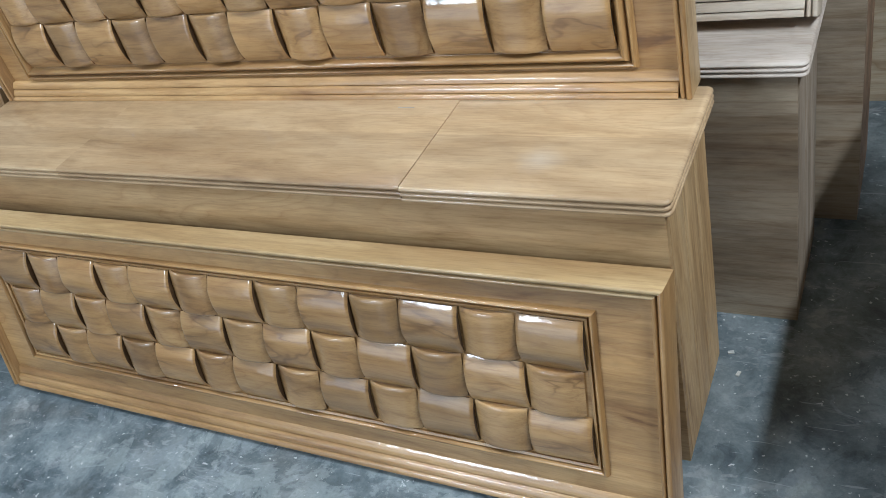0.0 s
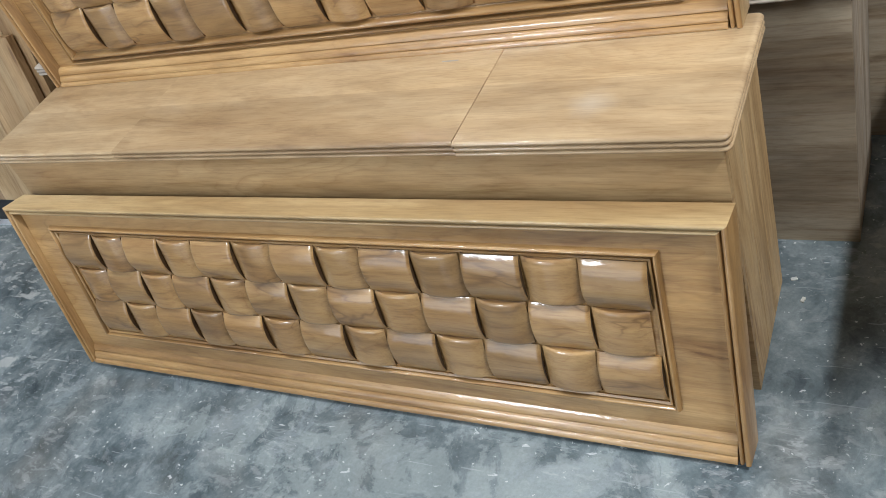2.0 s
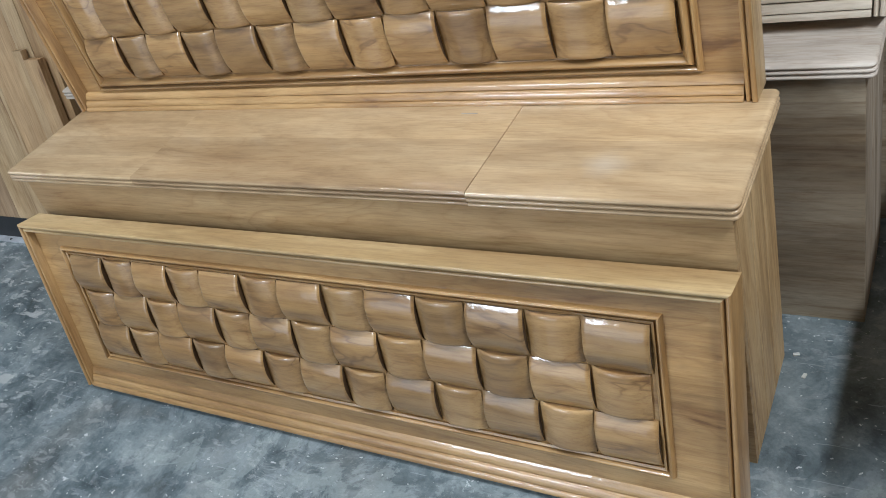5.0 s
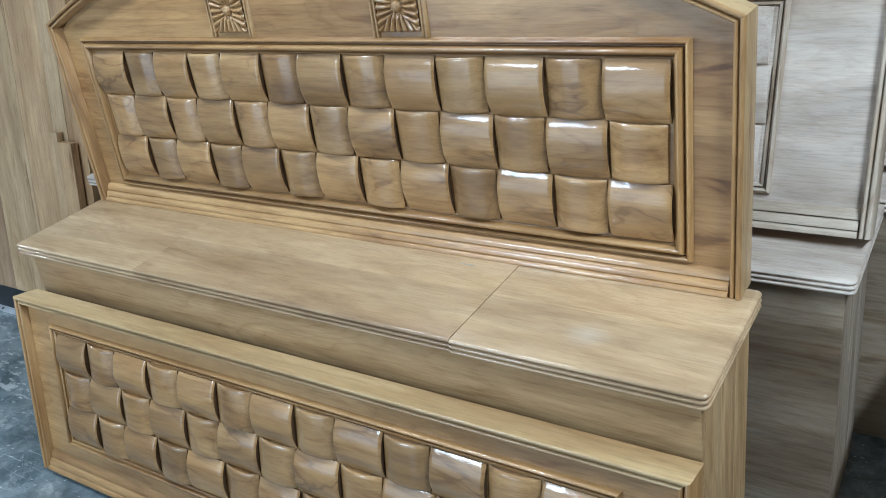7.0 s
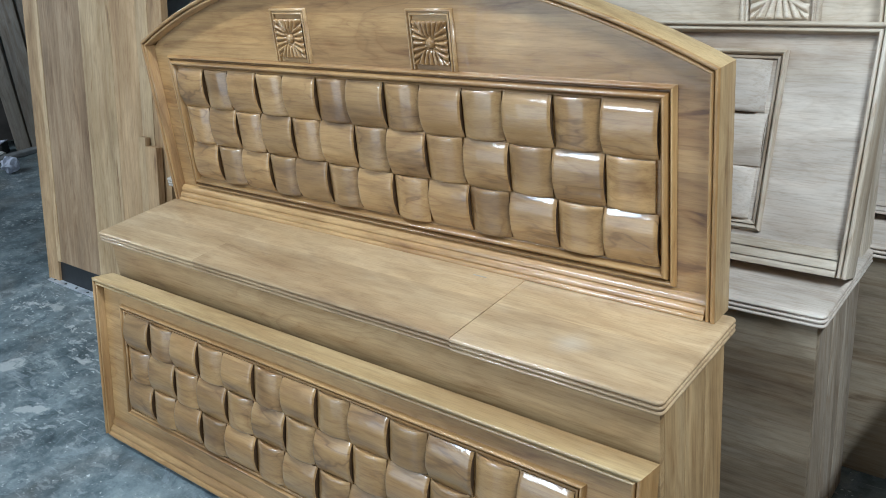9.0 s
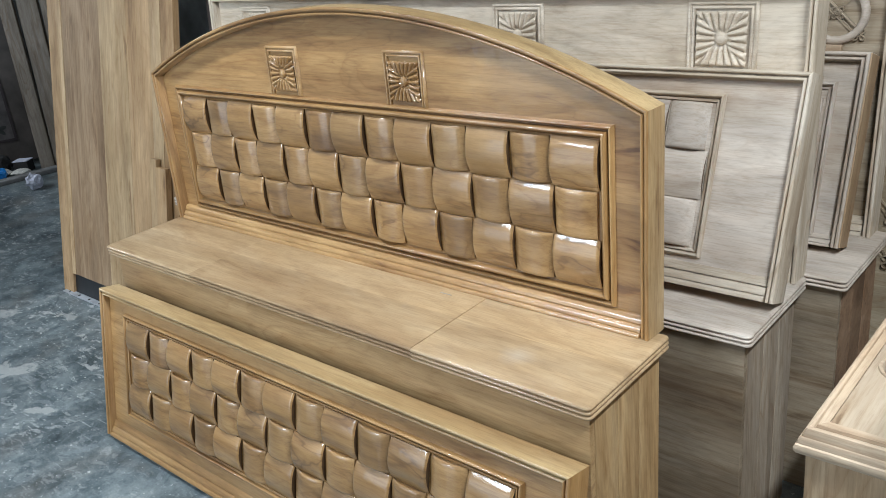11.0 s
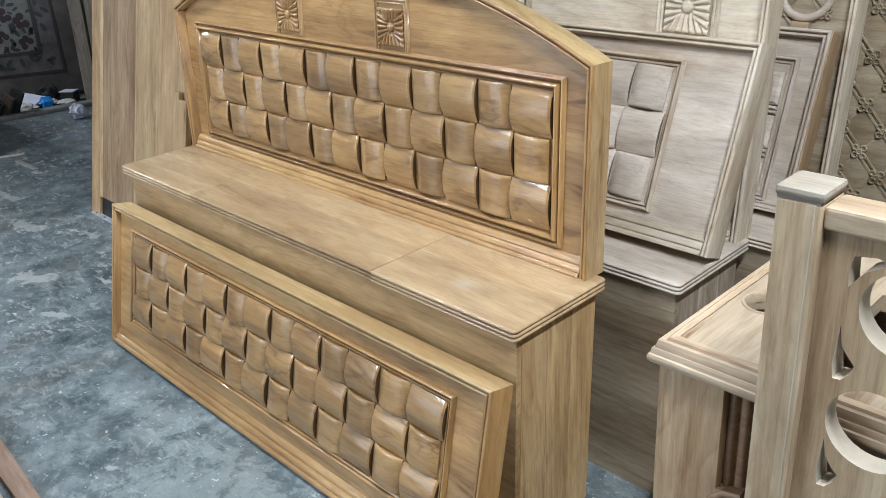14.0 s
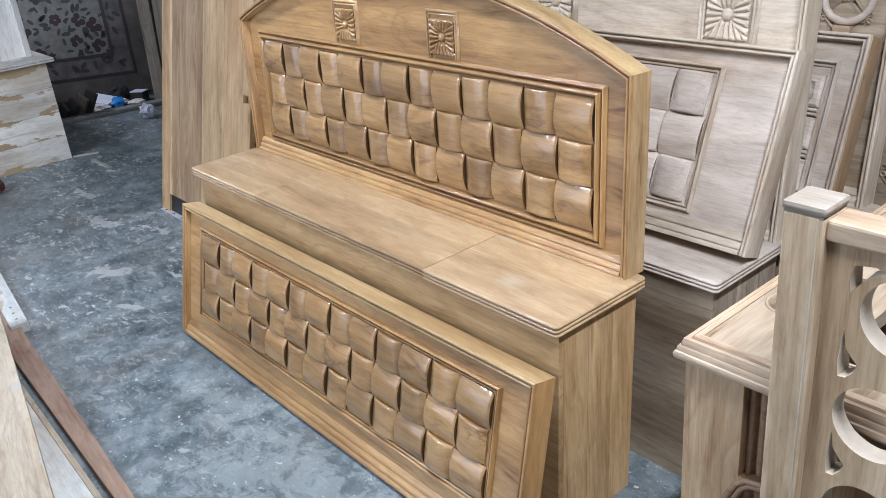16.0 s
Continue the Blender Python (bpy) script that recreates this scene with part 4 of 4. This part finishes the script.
lattice(quilt, -0.1, 0.75, 0.35, 1.6, 0.0605, 0.0712, 0.0, QUILT, (0.198, 1.048), 0.027)

# ---- table with round holes ----
table = thing("table", pose(0, 0, 0), "pale unfinished teak table with round holes in its moulded top", "table")
flat = pose(0, 0, 0.939, -90)
b = pierced(rect(0.5185, 1.2935, -0.1935, 0.5235), [circle(0.570, -0.008, 0.035), [(0.600 + 0.060 * math.cos(a) * 0.80 - 0.030 * math.sin(a) * 0.60, 0.120 + 0.060 * math.cos(a) * 0.60 + 0.030 * math.sin(a) * 0.80) for a in (math.tau * i / 32 for i in range(32))], rect(0.70, 1.16, -0.12, 0.135)], 0.002, 0.032)
part("top_panel", b, TABLE, table, "pale boards with round holes").matrix_local = flat
EDGE = [(0.010, -0.045), (0.003, -0.0425), (0.0005, -0.038), (0.0, -0.033), (0.0015, -0.0285), (0.004, -0.027), *bead(0.0045, 0.010, -0.024, 0.008, 4), (0.010, -0.013), *bead(0.011, 0.021, -0.009, 0.007, 4), (0.024, -0.001), (0.036, 0.0), (0.036, -0.032), (0.03, -0.0445)]
rim = [(0.570 + 0.035 * math.cos(math.tau * i / 32), -0.008 + 0.035 * math.sin(math.tau * i / 32)) for i in range(32)]
part("hole_rim", sweep(rim, [(0.0005, -0.018), (0.0005, -0.003), (-0.002, 0.0005), (-0.006, 0.0005), (-0.0075, -0.0025), (-0.0075, -0.018)], True), TABLE_X, table, "pale turned rim round the hole", 50).matrix_local = flat
border = new("top_border")
border.parent, border.matrix_local = table, flat
framed("edge", rect(0.482, 1.33, -0.230, 0.56), EDGE, (TABLE_X, TABLE_E), border, True, 40)
CURVE = [(0.640, 0.702), (0.612, 0.694), (0.594, 0.676), (0.580, 0.645), (0.568, 0.612), (0.552, 0.580), (0.530, 0.562), (0.503, 0.556)]
part("leg_panel", pierced([(0.492, 0.893), (0.492, 0.552), *reversed(CURVE[1:-1]), (0.604, 0.694), (0.604, 0.893)], [], -0.205, -0.165), TABLE_Z, table)
part("foot_panel", box(0.505, 0.64, -0.180, -0.168, 0.0, 0.71), REDDISH, table)
part("pilaster", sweep([(0.604, 0.0), (0.604, 0.893)], [(0.0, -0.02), (0.0, 0.0), *bead(-0.002, -0.016, 0.0, 0.007, 4), (-0.018, -0.004), *bead(-0.02, -0.036, -0.004, 0.007, 4), (-0.04, -0.02)]), REDDISH, table, smooth=62).matrix_local = pose(0, -0.185, 0)
part("side_panel", box(0.492, 0.524, -0.163, 0.53, 0.0, 0.893, 0.002), TABLE_Z, table)
part("back_panel", box(0.526, 1.30, 0.51, 0.53, 0.0, 0.893), REDDISH, table)
part("end_panel", box(1.29, 1.31, -0.20, 0.505, 0.0, 0.893), TABLE_Z, table)
part("apron", box(0.646, 1.285, -0.17, -0.15, 0.80, 0.893, 0.002), REDDISH, table)
part("scroll", sweep([(0.646, 0.703), *CURVE[1:]], [(0, -0.02), (0, 0.001), *bead(0.001, 0.011, 0.001, 0.003, 4), *bead(0.012, 0.022, -0.002, 0.003, 4), (0.023, -0.02)]), REDDISH, table, smooth=62).matrix_local = pose(0, -0.2035, 0)

# ---- pierced panel ----
panel = thing("pierced_panel", pose(0, 0, 0), "unfinished teak panel with a newel post and round cut-outs", "panel")
part("post", box(0.691, 0.747, -0.292, -0.228, 0.0, 1.2435, 0.003), POST_Z, panel)
part("corner_bead", box(0.7385, 0.7402, -0.2930, -0.2922, 0.0, 1.243), SAND_Z, panel, "pale line of dried glue")
b = box(0.6885, 0.7500, -0.2945, -0.2260, 1.2470, 1.2600, 0.0055)
box(0.6915, 0.7465, -0.2916, -0.2285, 1.2437, 1.2473, b=b)
part("post_cap", b, PALE_CAP, panel, "whitish worn cap")
part("rail", box(0.7472, 1.62, -0.284, -0.228, 1.212, 1.241, 0.004), TABLE_X, panel)
part("bottom_rail", box(0.7472, 1.62, -0.284, -0.228, 0.20, 0.26, 0.004), TABLE_X, panel)
part("post", box(1.622, 1.685, -0.292, -0.228, 0.0, 1.247, 0.003), POST_Z, panel)


holes = []
for col in range(7):
    x = 0.836 + col * 0.124
    for row in range(6):
        z = 1.122 - row * 0.169 - (0.085 if col % 2 else 0)
        if z > 0.33:
            holes.append(circle(x + 0.020 * (col == 0 and row == 0), z, 0.0575))
BOOT = ((0.781, -0.034), (0.786, -0.062), (0.797, -0.077), (0.804, -0.084), (0.800, -0.098), (0.790, -0.110), (0.780, -0.111), (0.777, -0.09))
for row in range(5):
    holes.append([(x, 1.122 - row * 0.169 + dz) for x, dz in BOOT])
holes.append([(0.783, 1.142), (0.80, 1.166), (0.828, 1.183), (0.812, 1.188), (0.785, 1.183), (0.781, 1.165)])
plate = part("board", pierced(rect(0.7472, 1.62, 0.2605, 1.2115), holes, -0.273, -0.238), POST_Z, panel, smooth=62)
plate.data.materials.append(CUT)
for f in plate.data.polygons:
    if abs(f.normal.y) < 0.5:
        f.material_index = 1

# ---- tall boards leaning at the end of the bed ----
stack = thing("board_panel", pose(0, 0.39, 0.0, -13.2), "tall panel of joined planed teak boards leaning back", "wooden board")
for x0, x1, front, mat in ((-3.42, -3.317, 0.0, BOARD), (-3.316, -3.284, -0.002, BOARD_PALE), (-3.283, -2.935, 0.001, BOARD_DULL), (-2.9335, -2.70, 0.0, BOARD_PALE), (-2.699, -2.512, 0.0005, BOARD), (-2.510, -2.43, -0.001, BOARD_PALE), (-2.429, -2.335, 0.001, BOARD)):
    part("board", box(x0, x1, front, 0.03, 0.105 if x0 > -3.4 else 0.0, 2.1, 0.0015), mat, stack)
part("ledge", box(-3.36, -2.34, 0.012, 0.03, 0.0, 0.1035), BLACK, stack, "black painted foot")
short = thing("short_plank", pose(0, 0.355, 0.0, -13.2), "short planed teak plank leaning on the tall boards", "plank")
part("board", box(-2.498, -2.452, 0.004, 0.028, 0.0, 0.782, 0.002), BOARD_PALE, short)
part("board", box(-2.4505, -2.372, 0.0, 0.028, 0.0, 0.750, 0.002), BOARD, short)
plate = tagged(part("steel_strip", box(-3.40, -2.7, 0.372, 0.402, 0.0, 0.006, 0.001), STEEL), "perforated grey steel strip lying on the floor", "steel strip")
for i in range(6):
    b = bmesh.new()
    bmesh.ops.create_cone(b, cap_ends=True, segments=10, radius1=0.006, radius2=0.006, depth=0.002, matrix=pose(-3.35 + i * 0.1, 0.385, 0.0072))
    part("bolt_hole", b, BLACK, plate)

# ---- the far corner ----
for x, y, w, tall, lean, turn, mat in ((-5.92, 1.46, 0.11, 2.3, -4, 40, GREY_BOARD), (-5.83, 1.54, 0.16, 2.35, -5, 36, GREY_BOARD), (-5.69, 1.64, 0.22, 2.3, -5, 30, GREY_BOARD), (-5.48, 1.78, 0.3, 2.3, -5, 15, GREY_BOARD), (-4.50, 2.2, 0.09, 2.2, -6, 4, BROWN_DARK), (-4.36, 2.2, 0.11, 2.2, -6, 4, BROWN_DARK), (-4.2, 2.25, 0.26, 2.2, -6, 0, GREY_BOARD), (-5.1, 2.0, 0.3, 2.3, -6, 10, GREY_BOARD)):
    plank = thing("plank", pose(x, y, 0.0, lean, 0, turn), "weathered grey plank leaning upright in the corner", "plank", "planks in the corner")
    part("board", box(0, w, 0.0, 0.03, 0.0, tall, 0.003), mat, plank)

print_ = thing("printed_panel", pose(-6.75, 0.45, 0.05, -5, 0, 62), "dark panel printed with red flowers leaning in the corner", "printed panel")
part("board", box(-0.6, 1.29, 0.0, 0.02, 0, 2.0), PRINT_EDGE, print_)
part("border_print", box(-0.5, 1.13, -0.002, -0.0005, 0.19, 1.95), PRINT_DIM, print_, "dim flowered border")
part("print", box(-0.35, 0.975, -0.004, -0.0025, 0.36, 1.9), PRINT, print_, "greyish flower-printed field")
for x0, x1, z0, z1 in ((1.13, 1.15, 0.17, 1.97), (-0.52, 1.13, 0.17, 0.19), (0.975, 1.0, 0.335, 1.92), (-0.37, 0.975, 0.335, 0.36)):
    part("printed_line", box(x0, x1, -0.005, -0.0005, z0, z1), PRINT_LINE, print_)
rng = random.Random(5)
petal_b = bmesh.new()
for k in range(5):
    a = math.tau * k / 5
    bmesh.ops.create_circle(petal_b, cap_ends=True, segments=8, radius=0.025, matrix=Matrix.Translation((math.cos(a) * 0.030, 0, math.sin(a) * 0.030)) @ pose(0, 0.0002 * k, 0, 90, 0, 0))
petal = bpy.data.meshes.new("flower_print")
petal_b.to_mesh(petal)
petal_b.free()
petal.materials.append(PETAL)
leaf_b = bmesh.new()
bmesh.ops.create_circle(leaf_b, cap_ends=True, segments=8, radius=0.024, matrix=pose(0, 0, 0, 90) @ Matrix.Diagonal((1.6, 0.7, 1, 1)))
leaf = bpy.data.meshes.new("leaf_print")
leaf_b.to_mesh(leaf)
leaf_b.free()
leaf.materials.append(LEAF)
for i in range(40):
    x, z = -0.26 + 0.235 * (i % 6) + 0.11 * (i // 6 % 2) + rng.uniform(-0.05, 0.05), 0.45 + 0.2 * (i // 6) + rng.uniform(-0.05, 0.05)
    x = min(x, 0.9)
    share("flower_print", petal, print_, pose(x, -0.0048, z, 0, rng.uniform(0, 360), 0) @ Matrix.Diagonal((*[rng.uniform(0.8, 1.25)] * 3, 1)))
    for k in range(9):
        a = rng.uniform(0, math.tau)
        share("leaf_print", leaf, print_, pose(x + 0.10 * math.cos(a), -0.0045, z + 0.10 * math.sin(a), 0, rng.uniform(0, 360), 0) @ Matrix.Diagonal((*[rng.uniform(0.55, 1.1)] * 3, 1)))
for i in range(22):
    x, z = (rng.uniform(-0.4, 1.08), rng.uniform(0.22, 0.31)) if i % 2 else (rng.uniform(1.03, 1.1), rng.uniform(0.25, 1.4))
    share("leaf_print", leaf, print_, pose(x, -0.0026, z, 0, rng.uniform(0, 360), 0))

threshold = tagged(part("threshold", box(-0.55, 0.62, 0, 0.10, 0, 0.035, 0.012), plain("dusty_kerb", (0.20, 0.20, 0.2), 0.9)), "low worn cement kerb on the floor", "kerb")
threshold.matrix_world = pose(-5.86, 0.98, 0, 0, 0, 78)


def crumpled(name, x, y, size, material, label, category, seed, flat_=0.6):
    b = bmesh.new()
    bmesh.ops.create_icosphere(b, subdivisions=3, radius=size)
    r_ = random.Random(seed)
    o = Vector((r_.uniform(0, 9), r_.uniform(0, 9), r_.uniform(0, 9)))
    for v in b.verts:
        d = v.co.normalized()
        v.co = d * size * (0.85 + 0.4 * noise.noise(d * 1.7 + o) + 0.16 * noise.noise(d * 5 + o))
        v.co.z *= flat_
    low = min(v.co.z for v in b.verts)
    for v in b.verts:
        v.co.z -= low
    ob = tagged(part(name, b, material), label, category)
    ob.matrix_world = pose(x, y, 0, 0, 0, r_.uniform(0, 360))
    return ob


crumpled("crumpled_paper", -5.46, 1.2, 0.064, PAPER, "crumpled whitish paper lying on the floor", "paper", 3, 1.0)
crumpled("plastic_bag", -5.97, 1.17, 0.065, BLUE, "crumpled bright blue plastic on the rubble", "plastic bag", 8, 0.9)
for k, (x, y, r_) in enumerate(((-6.08, 1.02, 0.12), (-6.2, 1.13, 0.11), (-6.12, 1.22, 0.10), (-6.0, 1.33, 0.08), (-6.3, 1.25, 0.09))):
    crumpled("rubble", x, y, r_, DUST, "pale heap of plaster rubble and scraps", "rubble", 20 + k, 0.3)
crumpled("dark_bag", -6.22, 1.28, 0.10, DARK, "dark bag slumped among the rubble", "bag", 31, 0.8)
crate = thing("small_box", pose(-6.08, 1.40, 0, 0, 0, 35), "small dark box with a pale lid among the rubble", "box")
part("body", box(-0.06, 0.06, -0.045, 0.045, 0, 0.085, 0.004), DARK, crate)
part("lid", box(-0.062, 0.062, -0.047, 0.047, 0.086, 0.093, 0.002), PAPER, crate, "pale lid")
slip = tagged(part("paper_sheet", box(-0.12, 0.12, -0.08, 0.08, 0.0, 0.012, 0.002), PAPER), "pale sheet of board on the rubble", "paper")
slip.matrix_world = pose(-6.16, 1.1, 0.07, 8, 8, 30)
for i in range(4):
    off = thing("offcut", pose(-6.08 + 0.03 * i, 0.70 + 0.058 * i, 0.012, 46 - 5 * i, 0, 104 + 7 * i), "dark wooden offcut propped on the floor", "offcut", "offcuts")
    part("stick", box(0, 0.03, -0.05, 0.05, 0, 0.17 + 0.02 * i, 0.003), DARK if i != 2 else BROWN_DARK, off)
crumpled("dark_rag", -3.62, 0.82, 0.07, DARK, "small dark rag behind the boards", "rag", 44, 1.0)

for x, y, turn, long_ in ((-4.91, 0.49, 68, 0.17), (-4.59, 0.477, 2, 0.30)):
    scrap = tagged(part("wood_strip", box(-long_ / 2, long_ / 2, -0.014, 0.014, 0.0, 0.008, 0.002), WHITEWASH), "thin pale wooden strip dropped on the floor", "strip", "dropped strips")
    scrap.matrix_world = pose(x, y, 0, 0, 0, turn)
for x, y, turn in ((0.004, 0.305, 20), (0.030, 0.245, 75)):
    chip = tagged(part("wood_chip", box(-0.007, 0.007, -0.004, 0.004, 0.0, 0.004, 0.001), WHITEWASH), "small pale wood chip on the floor", "wood chip", "dropped chips")
    chip.matrix_world = pose(x, y, 0, 0, 0, turn)
crumpled("dark_red_rag", -4.60, -0.20, 0.07, plain("maroon_cloth", (0.10, 0.03, 0.035), 0.9), "crumpled dark red rag on the floor", "rag", 51, 0.7)

# ---- primed chest by the far end ----
chest = thing("primed_headboard", pose(-4.935, 0.0, 0), "whitish primed headboard chest patched with brown putty", "headboard")
for i in range(4):
    part("end_board", box(-0.025, 0.0, -1.0, 0.40, i * 0.168, (i + 1) * 0.168 - 0.0015, 0.001), PUTTIED, chest)
part("front_panel", box(-1.6, -0.026, 0.375, 0.40, 0, 0.67), PUTTIED, chest)
part("top", slab_edge(-1.62, 0.03, -1.03, 0.455, 0.672, 0.70, 0.01, 2), PRIMED, chest, smooth=45)
part("back_board", box(-0.24, -0.20, -1.0, 0.36, 0.701, 1.5, 0.003), PRIMED, chest)
part("stile", box(-0.198, -0.17, 0.335, 0.375, 0.7015, 1.5, 0.004), PRIMED, chest)

# ---- timber lying by the camera ----
lath = thing("lath", pose(-2.49, -0.64, 0.0, 0, 0, -6), "whitewashed lath with drilled holes lying on the floor", "lath")
part("board", box(-1.2, 0, -0.072, 0.0, 0, 0.045, 0.002), WHITEWASH, lath)
part("bare_side", box(-1.2, -0.004, -0.0755, -0.0725, 0, 0.043, 0.001), BROWN, lath, "bare brown side")
for i in range(3):
    b = bmesh.new()
    bmesh.ops.create_cone(b, cap_ends=True, segments=8, radius1=0.006, radius2=0.006, depth=0.002, matrix=pose(-0.06 - 0.07 * i, -0.035, 0.0455))
    part("drilled_hole", b, BROWN, lath)
batten = thing("batten", pose(-0.30, -0.823, 0.0, 0, 0, -3.9), "long brown timber board lying on the floor", "batten")
b = box(-2.35, 0, -0.066, 0.0, 0, 0.03, 0.002)
for v in b.verts:
    # ripped to a taper
    if v.co.y < -0.03:
        v.co.y += 0.066 - (0.024 - 0.033 * v.co.x)
part("board", b, BROWN, batten)
raft = thing("side_rail", pose(-0.3, -0.870, 0.0, 0, 0, -1.83), "whitewashed bed side rail lying on the floor", "side rail")
part("board", box(-1.75, 0, -0.115, -0.0205, 0.0, 0.036, 0.003), CHALKED, raft)
part("edge_strip", box(-1.75, 0, -0.0195, 0.0, 0.0, 0.033, 0.004), CREAM, raft, "bare dusty edge strip")
beam = thing("timber_beam", pose(-0.95, -1.010, 0.0, 0, 0, -8.9), "dark timber beam lying under the cream plank", "beam")
part("board", box(-1.6, -0.02, -0.24, -0.12, 0.0, 0.158, 0.004), BROWN, beam)
cream = thing("plank", pose(-0.95, -0.994, 0.0, 0, 0, -9.8), "cream sapwood plank with grey blotches lying on a beam", "plank")
part("board", box(-1.6, 0, -0.26, 0.0, 0.16, 0.205, 0.003), CREAM, cream)
